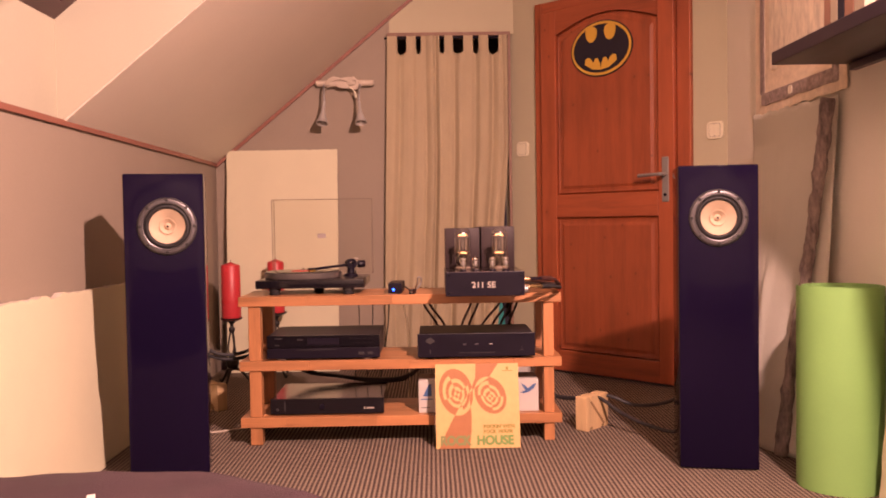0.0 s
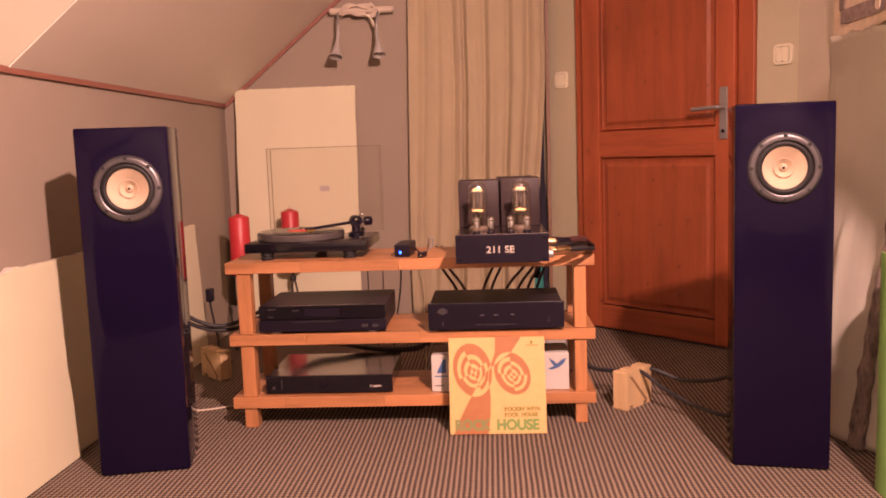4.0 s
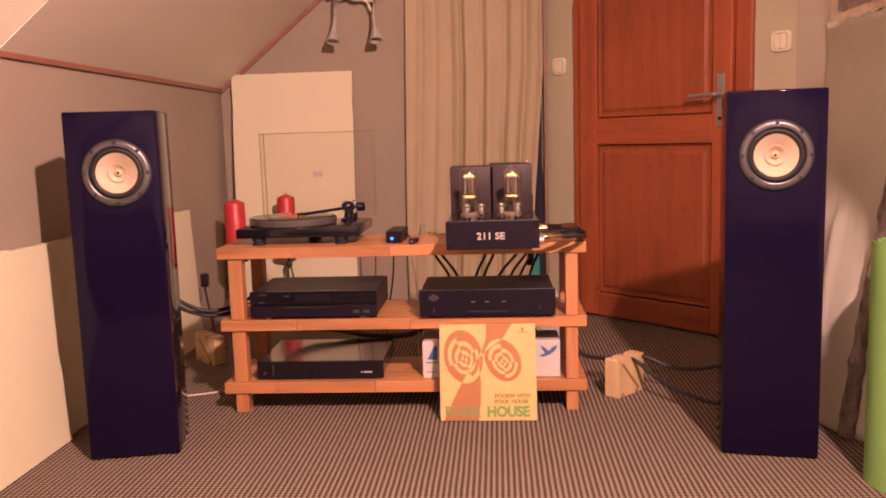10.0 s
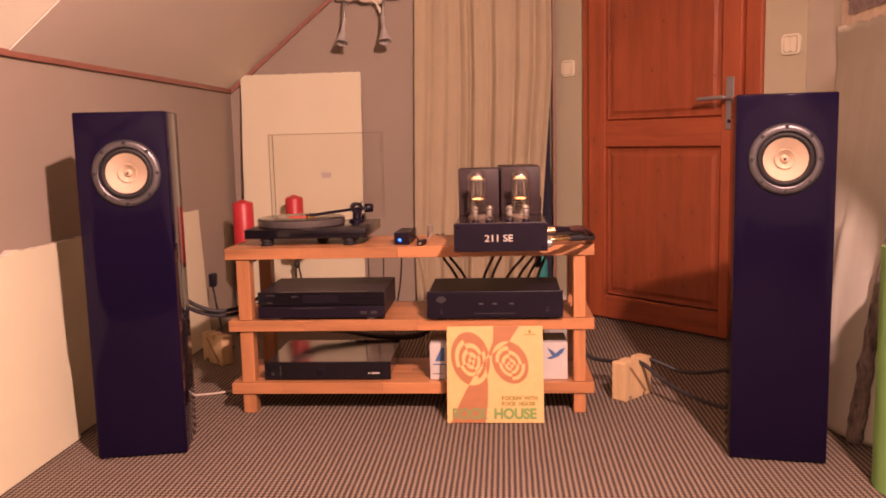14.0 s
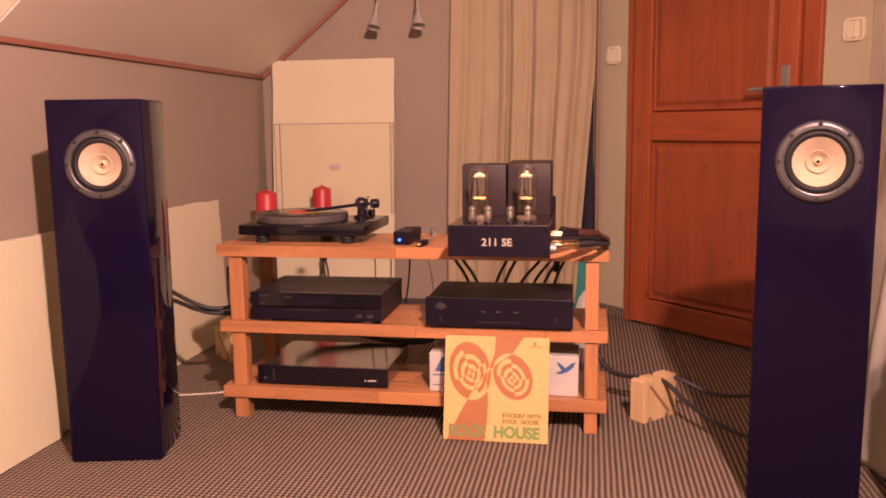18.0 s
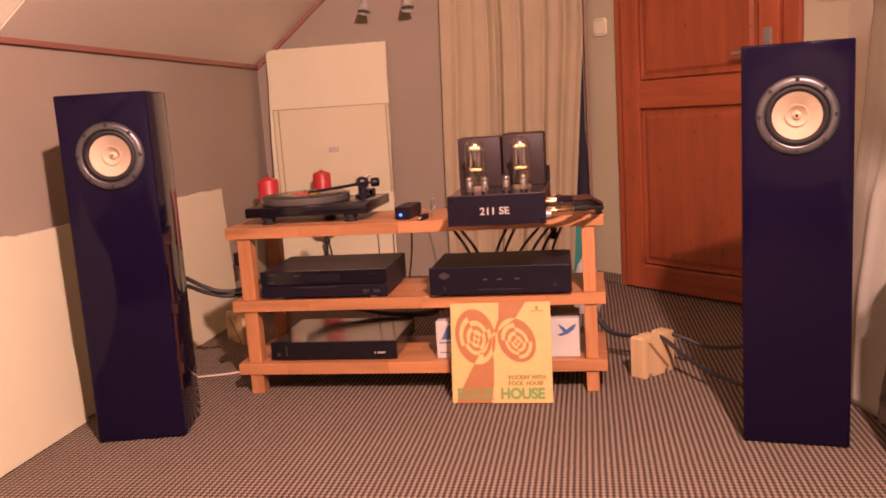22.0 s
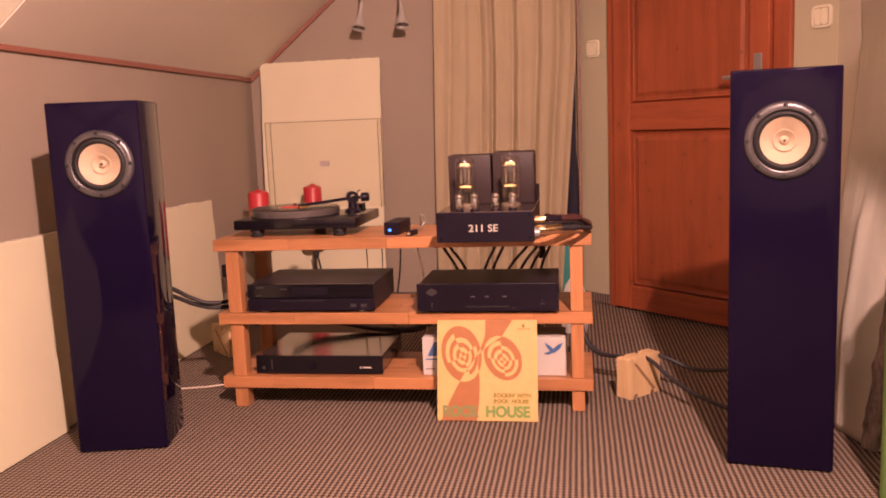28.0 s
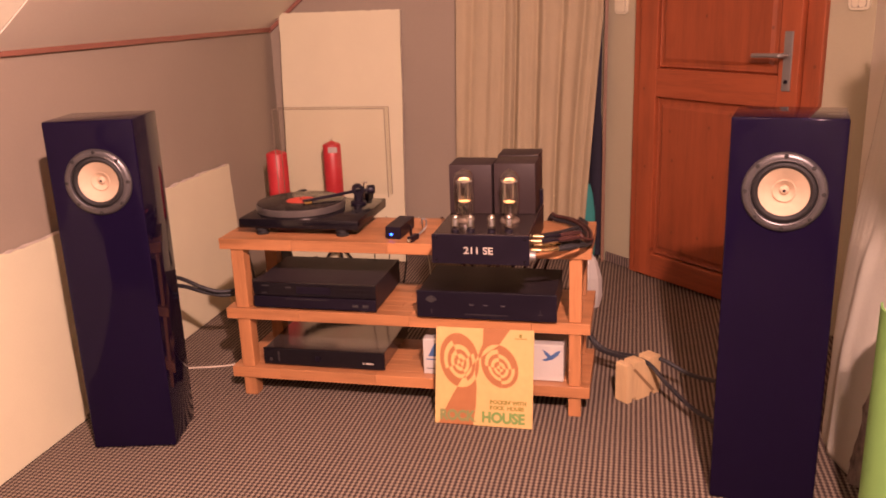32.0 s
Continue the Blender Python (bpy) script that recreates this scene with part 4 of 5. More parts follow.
def sleeve_material():
    m = bpy.data.materials.new("printed_record_sleeve")
    n, l, b = nodes_of(m)
    t, sep = n.new("ShaderNodeTexCoord"), n.new("ShaderNodeSeparateXYZ")
    l.new(t.outputs["Object"], sep.inputs[0])
    u = math_node(n, l, "DIVIDE", sep.outputs[0], 0.313)
    v = math_node(n, l, "DIVIDE", sep.outputs[2], 0.313)

    def rings(cx, cy, rx, ry, tilt, off_a, off_e, phase, stops):
        """1 inside odd rings; the inner rings sit off the outer one's centre, and their quarters alternate."""
        du, dv = math_node(n, l, "SUBTRACT", u, cx), math_node(n, l, "SUBTRACT", v, cy)
        c, s = math.cos(radians(tilt)), math.sin(radians(tilt))
        a = math_node(n, l, "ADD", math_node(n, l, "MULTIPLY", du, c / rx), math_node(n, l, "MULTIPLY", dv, s / rx))
        e = math_node(n, l, "ADD", math_node(n, l, "MULTIPLY", du, -s / ry), math_node(n, l, "MULTIPLY", dv, c / ry))
        d = math_node(n, l, "SQRT", math_node(n, l, "ADD", math_node(n, l, "MULTIPLY", a, a), math_node(n, l, "MULTIPLY", e, e)))
        pull = math_node(n, l, "MAXIMUM", math_node(n, l, "SUBTRACT", 1.0, d), 0.0)
        a = math_node(n, l, "SUBTRACT", a, math_node(n, l, "MULTIPLY", pull, off_a))
        e = math_node(n, l, "SUBTRACT", e, math_node(n, l, "MULTIPLY", pull, off_e))
        d = math_node(n, l, "SQRT", math_node(n, l, "ADD", math_node(n, l, "MULTIPLY", a, a), math_node(n, l, "MULTIPLY", e, e)))
        total = None
        for r in stops:
            inside = math_node(n, l, "LESS_THAN", d, r)
            total = inside if total is None else math_node(n, l, "ADD", total, inside)
        turn = math_node(n, l, "ARCTAN2", e, a)
        flip = math_node(n, l, "GREATER_THAN", math_node(n, l, "SINE", math_node(n, l, "ADD", math_node(n, l, "MULTIPLY", turn, 2.0), phase)), 0.0)
        flip = math_node(n, l, "MULTIPLY", flip, math_node(n, l, "LESS_THAN", d, stops[1]))
        return math_node(n, l, "MODULO", math_node(n, l, "ADD", total, flip), 2.0)

    def curve(points):
        """A value that follows v through the given (v, value) points."""
        k = n.new("ShaderNodeValToRGB")
        while len(k.color_ramp.elements) < len(points):
            k.color_ramp.elements.new(0.5)
        for e, (p, val) in zip(k.color_ramp.elements, sorted(points)):
            e.position, e.color = p, (val, val, val, 1)
        l.new(v, k.inputs[0])
        return k.outputs[0]

    def xor(a, c):
        return math_node(n, l, "ABSOLUTE", math_node(n, l, "SUBTRACT", a, c))

    left = rings(0.247, 0.664, 0.200, 0.280, 12, 0.04, -0.12, -0.5, (1.0, 0.80, 0.63, 0.47, 0.32, 0.17))
    right = rings(0.662, 0.622, 0.178, 0.230, 28, -0.06, -0.12, 0.9, (1.0, 0.80, 0.63, 0.47, 0.32, 0.17))
    lo = curve(((1.0, 0.49), (0.84, 0.485), (0.70, 0.43), (0.60, 0.37), (0.46, 0.27), (0.30, 0.18), (0.15, 0.105), (0.0, 0.04)))
    hi = curve(((1.0, 0.76), (0.84, 0.655), (0.74, 0.51), (0.66, 0.42), (0.56, 0.41), (0.40, 0.43), (0.2, 0.425), (0.0, 0.40)))
    band = math_node(n, l, "MULTIPLY", math_node(n, l, "GREATER_THAN", u, lo), math_node(n, l, "LESS_THAN", u, hi))
    fac = xor(xor(left, right), band)
    paper = noise_node(n, l, t.outputs["Object"], 30, 4)
    cream = ramp(n, l, paper, ((0.3, (0.47, 0.33, 0.125)), (0.7, (0.52, 0.365, 0.14))))
    rust = ramp(n, l, paper, ((0.3, (0.285, 0.112, 0.037)), (0.7, (0.315, 0.125, 0.043))))
    l.new(mix_colour(n, l, fac, cream, rust), b.inputs["Base Color"])
    b.inputs["Roughness"].default_value = 0.55
    return m


part("cover", box(0, 0.3145, 0.0, 0.004, 0, 0.313, 0.0008, segments=1), sleeve_material(), sleeve)
part("inner_sleeve", box(-0.004, 0.02, 0.0012, 0.0028, 0.06, 0.19), clear("thin_plastic_film", (0.85, 0.83, 0.8), 0.2), sleeve, "clear inner sleeve sticking out")
lettering("ROCKIN' WITH", 0.0165, "title_line", PRINT_OLIVE, sleeve, pose(0.178, -0.0006, 0.074), 1.02, 0.0009)
lettering("ROCK  HOUSE", 0.0165, "title_line", PRINT_OLIVE, sleeve, pose(0.178, -0.0006, 0.056), 1.0, 0.0009)
lettering("HOUSE", 0.046, "title_word", PRINT_GREEN, sleeve, pose(0.152, -0.0006, 0.014), 0.93, 0.0024)
PRINT_DULL = plain("dull_olive_print", (0.175, 0.195, 0.07), 0.7, var=0.05)
lettering("ROCK", 0.046, "title_word", PRINT_DULL, sleeve, pose(0.016, -0.0006, 0.014), 0.88, 0.0024)
part("maker_mark", join(box(0.254, 0.292, -0.0008, -0.0002, 0.284, 0.2865), box(0.268, 0.276, -0.0008, -0.0002, 0.289, 0.300)), PRINT_OLIVE, sleeve, "small printed mark")

# ---- turntable ----
tt = thing("turntable", pose(-0.308, 0.212, 0.572), "black turntable with a record and its clear lid open", "turntable")
part("plinth", box(-0.213, 0.207, -0.165, 0.165, 0.026, 0.058, 0.003), BLACK_GLOSS, tt, smooth=True)
for x, y in ((-0.142, -0.135), (0.143, -0.135), (-0.005, 0.12)):
    part("foot", lathe([(0, 0), (0.021, 0), (0.023, 0.006), (0.018, 0.010), (0.018, 0.014), (0.024, 0.017), (0.022, 0.026), (0, 0.026)], 24, pose(x, y, 0)), RUBBER, tt, smooth=True)
PX, PY = -0.052, 0.0
part("platter", lathe([(0, 0.060), (0.153, 0.060), (0.154, 0.064), (0.154, 0.081), (0.152, 0.083), (0, 0.083)], 72, pose(PX, PY, 0)), plain("frosted_grey_platter", (0.13, 0.115, 0.11), 0.3, 0.5, var=0.08), tt, "grey platter", smooth=True)
rec = part("record", lathe([(0.004, 0.0835), (0.15, 0.0835), (0.1505, 0.0848), (0.148, 0.0856), (0.004, 0.0856)], 72, pose(PX, PY, 0)), BLACK_GLOSS, tt, "black vinyl record", smooth=True)
part("label", lathe([(0.004, 0.0856), (0.05, 0.0856), (0.05, 0.0862), (0.004, 0.0862)], 40, pose(PX, PY, 0)), plain("red_record_label", (0.50, 0.05, 0.03), 0.6), rec, "red paper label")
part("spindle", lathe([(0, 0.083), (0.0035, 0.083), (0.0035, 0.098), (0, 0.100)], 12, pose(PX, PY, 0)), CHROME, tt, smooth=True)
AX, AY = 0.134, 0.075
part("arm_base", lathe([(0, 0.056), (0.028, 0.056), (0.028, 0.066), (0.016, 0.070), (0.014, 0.094), (0.019, 0.096), (0.019, 0.106), (0.010, 0.110), (0, 0.110)], 24, pose(AX, AY, 0)), BLACK, tt, smooth=True)
arm = part("tonearm", tube([(AX + 0.03, AY + 0.012, 0.106), (AX, AY, 0.105), (AX - 0.065, AY - 0.052, 0.100), (AX - 0.130, AY - 0.105, 0.095)], 0.0055), BLACK, tt, "black straight tonearm", smooth=True)
part("headshell", moved(box(-0.028, 0.012, -0.009, 0.009, -0.004, 0.004, 0.002), pose(AX - 0.135, AY - 0.109, 0.095, 0, 0, 39)), BLACK, arm)
part("cartridge", moved(box(-0.022, 0.004, -0.008, 0.008, -0.012, 0.0, 0.002), pose(AX - 0.137, AY - 0.111, 0.093, 0, 0, 39)), plain("brass_cartridge", (0.55, 0.36, 0.10), 0.3, 0.9), arm, "brass-coloured cartridge")
part("counterweight", lathe([(0, -0.014), (0.014, -0.014), (0.016, -0.011), (0.016, 0.011), (0.014, 0.014), (0, 0.014)], 24, pose(AX + 0.042, AY + 0.018, 0.106, 0, 90, 24)), BLACK, arm, smooth=True)
part("gimbal", lathe([(0.010, -0.016), (0.021, -0.016), (0.021, 0.016), (0.010, 0.016), (0.010, -0.016)], 24, pose(AX, AY, 0.108, 90, 0, 24)), BLACK, arm, smooth=True)
part("antiskate_post", tube([(AX + 0.012, AY + 0.03, 0.07), (AX + 0.013, AY + 0.032, 0.125), (AX + 0.026, AY + 0.034, 0.128)], 0.0025), CHROME, tt, smooth=True)
lid = part("lid", box(-0.207, 0.217, 0.222, 0.225, 0.06, 0.380), ACRYLIC, tt, "clear acrylic dust cover standing open")
lid.visible_shadow = False
for bm in (box(-0.207, -0.204, 0.172, 0.222, 0.06, 0.380), box(0.214, 0.217, 0.172, 0.222, 0.06, 0.380), box(-0.204, 0.214, 0.172, 0.222, 0.377, 0.380)):
    part("lid_side", bm, ACRYLIC, lid).visible_shadow = False
for bm in (box(-0.2075, -0.2050, 0.170, 0.172, 0.06, 0.3805), box(0.2150, 0.2175, 0.170, 0.172, 0.06, 0.3805), box(-0.2050, 0.2150, 0.170, 0.172, 0.3782, 0.3805), box(-0.2075, -0.2050, 0.2252, 0.2268, 0.06, 0.3805), box(0.2150, 0.2175, 0.2252, 0.2268, 0.06, 0.3805), box(-0.2050, 0.2150, 0.2252, 0.2268, 0.3785, 0.3805)):
    part("lid_edge", bm, ACRYLIC_EDGE, lid).visible_shadow = False
part("lid_label", box(-0.021, 0.015, 0.2185, 0.2215, 0.213, 0.233), plain("grey_foil_label", (0.26, 0.22, 0.20), 0.5), lid, "small grey maker's label")
for x in (-0.13, 0.13):
    part("hinge", box(x - 0.014, x + 0.014, 0.165, 0.222, 0.036, 0.075, 0.003), BLACK, tt)

# ---- phono stage ----
ph = thing("phono_stage", pose(0.018, 0.042, 0.572, 0, 0, -3), "small black phono stage box with a blue light", "phono stage")
part("case", box(-0.026, 0.026, 0, 0.15, 0.003, 0.042, 0.002), BLACK, ph)
part("foot", box(-0.022, 0.022, 0.005, 0.14, 0.0, 0.003), RUBBER, ph)
part("led", lathe([(0, 0), (0.0048, 0), (0.004, 0.002), (0, 0.003)], 14, pose(-0.006, 0.0, 0.017, 90)), LED, ph, "lit blue indicator")
plug = thing("cable_adapter", pose(0.085, 0.03, 0.572), "small black and silver cable adapter lying on the shelf", "adapter")
part("body", moved(box(-0.009, 0.009, -0.02, 0.035, 0, 0.018, 0.003), Matrix.Rotation(radians(-12), 4, "Z")), BLACK, plug)
part("pin", tube([(0.0, -0.018, 0.010), (-0.003, -0.032, 0.010)], 0.005), CHROME, plug, smooth=True)
part("wire", tube([(0.012, 0.03, 0.012), (0.03, 0.06, 0.03), (0.034, 0.055, 0.055), (0.022, 0.05, 0.06), (0.018, 0.07, 0.035), (0.01, 0.12, 0.008)], 0.0028), SILVER, plug, smooth=True)
part("wire", tube([(-0.01, 0.03, 0.012), (-0.03, 0.10, 0.02), (-0.055, 0.16, 0.02)], 0.003), BLACK, plug, smooth=True)

# ---- valve amplifier ----
PRINT_SILVER = plain("silver_print", (0.42, 0.38, 0.33), 0.5, var=0.05)
amp = thing("valve_amplifier", pose(0.351, -0.222, 0.572), "black valve amplifier with two glowing tubes and transformer covers", "amplifier")
part("chassis", box(-0.139, 0.139, 0.006, 0.40, 0.012, 0.093, 0.002), BLACK, amp)
part("front_panel", box(-0.141, 0.141, 0.0, 0.006, 0.009, 0.096, 0.0015), BLACK, amp)
part("top_plate", box(-0.137, 0.137, 0.008, 0.398, 0.093, 0.0965, 0.001), plain("polished_dark_steel_plate", (0.07, 0.052, 0.048), 0.17, 0.7, var=0.1, coarse=7, fine=200), amp, "shiny dark top plate")
for x in (-0.128, 0.128):
    for z in (0.02, 0.085):
        part("bolt", lathe([(0, 0), (0.004, 0), (0.003, 0.002), (0, 0.0025)], 8, pose(x, 0, z, 90)), BLACK_GLOSS, amp)
for x in (-0.11, 0.11):
    for y in (0.235, 0.37):
        part("foot", lathe([(0, 0), (0.015, 0), (0.017, 0.012), (0, 0.012)], 16, pose(x, y, 0)), RUBBER, amp)
lettering("211 SE", 0.029, "model_lettering", PRINT_SILVER, amp, pose(-0.048, -0.0006, 0.040), 1.08, 0.0004)
for x0, x1, y0, h in ((-0.137, -0.004, 0.245, 0.250), (0.002, 0.130, 0.250, 0.254)):
    part("transformer_cover", box(x0, x1, y0, y0 + 0.13, 0.0965, h, 0.003), COVER, amp, "tall black transformer cover", smooth=True)
part("rear_transformer", box(-0.010, 0.122, 0.405, 0.53, 0.001, 0.252, 0.003), COVER, amp, "tall black transformer case behind", smooth=True)
part("capacitor_box", box(0.095, 0.139, 0.385, 0.40, 0.0965, 0.145, 0.002), BLACK, amp)


ANODE = plain("grey_brown_valve_plate", (0.20, 0.155, 0.12), 0.4, 0.5)
STEMGLASS = clear("smoky_stem_glass", (0.62, 0.55, 0.48), 0.5, 0.12)


def valve(name, x, y, base, r, h, parent, hot):
    v = part(name, lathe([(r * 0.80, base), (r * 0.86, base + h * 0.08), (r, base + h * 0.20), (r, base + h * 0.80), (r * 0.95, base + h * 0.89), (r * 0.76, base + h * 0.96), (r * 0.4, base + h), (r * 0.14, base + h * 1.01), (r * 0.08, base + h * 1.05), (0, base + h * 1.06)], 28, pose(x, y, 0)), GLASS, parent, "clear glass valve", smooth=True)
    v.visible_shadow = False
    part("socket", lathe([(0, 0.0965), (r * 0.98, 0.0965), (r, base - 0.002), (r * 0.84, base + 0.004), (0, base + 0.004)], 24, pose(x, y, 0)), ANODE if hot else BLACK, v, "dull metal collar" if hot else "", smooth=True)
    if hot:
        part("stem_press", lathe([(r * 0.50, base + 0.004), (r * 0.40, base + h * 0.14), (r * 0.52, base + h * 0.30), (r * 0.50, base + h * 0.36), (0, base + h * 0.36)], 16, pose(x, y, 0)), STEMGLASS, v, "milky glass stem", smooth=True)
        for sx in (-1, 1):
            part("anode", box(x + sx * r * 0.40 - 0.0022, x + sx * r * 0.40 + 0.0022, y - r * 0.30, y + r * 0.34, base + h * 0.43, base + h * 0.76, 0.0006), ANODE, v)
        for k in range(4):
            part("grid_wire", tube([(x + (k - 1.5) * r * 0.20, y - 0.004, base + h * 0.40), (x + (k - 1.5) * r * 0.20, y - 0.004, base + h * 0.80)], 0.0007, 5, 1), CHROME, v)
        for z, rr, up in ((0.80, 0.46, 1), (0.385, 0.52, -1)):
            zig = [(x + rr * r * (k / 4 - 1), y - 0.004 + 0.008 * (k % 2), base + h * z + up * (0.006 if k % 2 else 0.0) + 0.002 * (4 - abs(k - 4)) / 4) for k in range(9)]
            part("filament", tube(zig, 0.0011, 6, 3), FILAMENT, v, "glowing orange filament", smooth=True)
    else:
        part("anode", lathe([(r * 0.42, base + h * 0.28), (r * 0.46, base + h * 0.30), (r * 0.46, base + h * 0.66), (r * 0.42, base + h * 0.68), (0, base + h * 0.68)], 14, pose(x, y, 0)), SILVER, v, smooth=True)
        part("getter", lathe([(r * 0.3, base + h * 0.96), (r * 0.70, base + h * 0.92), (r * 0.86, base + h * 0.84)], 16, pose(x, y, 0)), CHROME, v, smooth=True)
    for sx in (-1, 1):
        part("support_rod", tube([(x + sx * r * 0.62, y, base + h * 0.12), (x + sx * r * 0.62, y, base + h * 0.86)], 0.0009, 6, 2), CHROME, v)
    part("mica", lathe([(0, 0), (r * 0.80, 0), (r * 0.80, 0.001), (0, 0.001)], 20, pose(x, y, base + h * 0.78)), SILVER, v)


valve("power_valve", -0.072, 0.156, 0.104, 0.030, 0.146, amp, True)
valve("power_valve", 0.064, 0.156, 0.104, 0.030, 0.146, amp, True)
for x, y in ((-0.076, 0.030), (-0.032, 0.033), (0.029, 0.035), (0.078, 0.042)):
    valve("small_valve", x, y, 0.100, 0.0125, 0.048, amp, False)
GOLDISH = plain("dull_gold_socket", (0.40, 0.28, 0.15), 0.3, 0.9, var=0.15)
for y, z in ((0.07, 0.035), (0.07, 0.062), (0.12, 0.035), (0.12, 0.062)):
    part("socket_jack", lathe([(0, 0), (0.008, 0), (0.008, 0.012), (0.005, 0.03), (0, 0.03)], 14, pose(0.139, y, z, 0, 90)), GOLDISH, amp, "gold-coloured plug socket", smooth=True)
part("knob", lathe([(0, 0), (0.014, 0), (0.013, 0.016), (0, 0.016)], 20, pose(0.139, 0.03, 0.03, 0, 90)), SILVER, amp, smooth=True)

# ---- components ----
cd = thing("disc_player", pose(-0.258, 0.008, 0.325), "black disc player with a two-band front on the middle shelf", "disc player")
part("case", box(-0.214, 0.214, 0.012, 0.305, 0.010, 0.095, 0.002), DARKTOP, cd)
part("front_upper", box(-0.216, 0.216, 0.0, 0.012, 0.050, 0.096, 0.002), BLACK_GLOSS, cd)
part("front_lower", box(-0.216, 0.216, -0.003, 0.012, 0.008, 0.047, 0.002), BLACK, cd)
for x in (-0.165, 0.165):
    for y in (0.03, 0.27):
        part("foot", lathe([(0, 0), (0.020, 0), (0.021, 0.010), (0, 0.010)], 18, pose(x, y, 0)), SILVER if y < 0.1 else RUBBER, cd, smooth=True)
for x, z, w in ((-0.185, 0.083, 0.028), (-0.185, 0.057, 0.018), (-0.10, 0.078, 0.022)):
    part("print_bar", box(x, x + w, -0.0007, 0.0002, z, z + 0.004), PRINT_DIM, cd)
for x in (0.10, 0.125, 0.15, 0.175):
    for z in (0.060, 0.076):
        part("button", box(x, x + 0.016, -0.003, 0.001, z, z + 0.006, 0.001), BLACK_GLOSS, cd)
part("display", box(-0.06, 0.06, -0.0008, 0.0005, 0.060, 0.085), BLACK, cd)
part("tray_line", box(-0.10, 0.05, -0.0045, -0.0028, 0.040, 0.042), PRINT_DIM, cd)
for x in (0.135, 0.17):
    part("button", box(x, x + 0.020, -0.006, -0.002, 0.020, 0.030, 0.001), PRINT_DIM, cd)

pre = thing("preamplifier", pose(0.327, -0.018, 0.325), "wide matt black preamplifier on the middle shelf", "preamplifier")
part("case", box(-0.218, 0.218, 0.010, 0.275, 0.010, 0.096, 0.002), DARKTOP, pre)
part("front_panel", box(-0.224, 0.224, 0.0, 0.010, 0.008, 0.097, 0.002), BLACK, pre)
for x in (-0.18, 0.18):
    for y in (0.04, 0.24):
        part("foot", lathe([(0, 0), (0.018, 0), (0.018, 0.010), (0, 0.010)], 18, pose(x, y, 0)), RUBBER, pre)
part("emblem", prism([(-0.195, 0.068), (-0.176, 0.058), (-0.157, 0.068), (-0.163, 0.076), (-0.176, 0.083), (-0.189, 0.076)], -0.0012, 0.0), PRINT_DIM, pre, "small dull emblem")
for x in (-0.045, 0.0, 0.055):
    part("button", box(x - 0.007, x + 0.007, -0.002, 0.0, 0.0535, 0.0575, 0.0008), GREYRING, pre, "slim dull metal button")
part("print_line", box(-0.068, 0.070, -0.0008, 0.0, 0.022, 0.0245), PRINT_DIM, pre)
part("print_mark", join(box(0.172, 0.174, -0.0008, 0.0, 0.036, 0.046), box(0.166, 0.180, -0.0008, 0.0, 0.030, 0.033)), PRINT_DIM, pre)
part("print_mark", box(-0.178, -0.174, -0.0008, 0.0, 0.022, 0.036), PRINT_DIM, pre)

dac = thing("media_receiver", pose(-0.250, 0.028, 0.108), "flat black media receiver with a shiny top on the bottom shelf", "receiver")
part("case", box(-0.215, 0.215, 0.010, 0.325, 0.008, 0.064, 0.002), MIRRORTOP, dac)
part("front_panel", box(-0.219, 0.219, 0.0, 0.010, 0.005, 0.066, 0.002), BLACK_GLOSS, dac)
for x in (-0.18, 0.18):
    for y in (0.04, 0.28):
        part("foot", lathe([(0, 0), (0.016, 0), (0.016, 0.008), (0, 0.008)], 18, pose(x, y, 0)), RUBBER, dac)
part("display_frame", box(-0.165, -0.161, -0.0012, 0.0, 0.018, 0.054), PRINT_DIM, dac)
part("knob", lathe([(0, 0), (0.010, 0), (0.009, 0.006), (0, 0.006)], 20, pose(-0.02, 0, 0.034, 90)), BLACK, dac, smooth=True)
part("button", lathe([(0, 0), (0.006, 0), (0.005, 0.003), (0, 0.003)], 14, pose(-0.192, 0, 0.024, 90)), PRINT_DIM, dac)
part("print_bar", box(0.152, 0.180, -0.0008, 0.0, 0.024, 0.029), PRINT_SILVER, dac)
part("print_bar", box(0.142, 0.146, -0.0008, 0.0, 0.023, 0.030), PRINT_SILVER, dac)


# ---- cartons on the bottom shelf ----
def carton(x0, x1, label, mark):
    c = thing("carton", pose(x0, 0.035, 0.108), label, "carton", "cartons on the bottom shelf")
    w = x1 - x0
    part("box", box(0, w, 0, 0.15, 0.0005, 0.125, 0.0015, segments=1), CARD, c)
    part("flap", box(0.004, w - 0.004, 0.003, 0.147, 0.125, 0.127), CARD, c)
    part("logo", prism([(w * a, z) for a, z in mark], -0.0008, 0.0002), PRINT_BLUE, c, "blue printed shape")
    part("print_bar", box(w * 0.06, w * 0.32, -0.0008, 0.0002, 0.052, 0.056), PRINT_BLUE, c)
    part("print_bar", box(w * 0.06, w * 0.25, -0.0008, 0.0002, 0.020, 0.0225), PRINT_DIM, c)


carton(0.103, 0.27, "white carton with a blue triangle print", ((0.10, 0.065), (0.30, 0.065), (0.30, 0.112), (0.24, 0.112)))
carton(0.40, 0.568, "greyish white carton with a blue bird-like print", ((0.60, 0.110), (0.70, 0.100), (0.76, 0.090), (0.86, 0.104), (0.95, 0.110), (0.90, 0.092), (0.80, 0.078), (0.66, 0.070), (0.58, 0.074), (0.70, 0.082), (0.64, 0.096)))

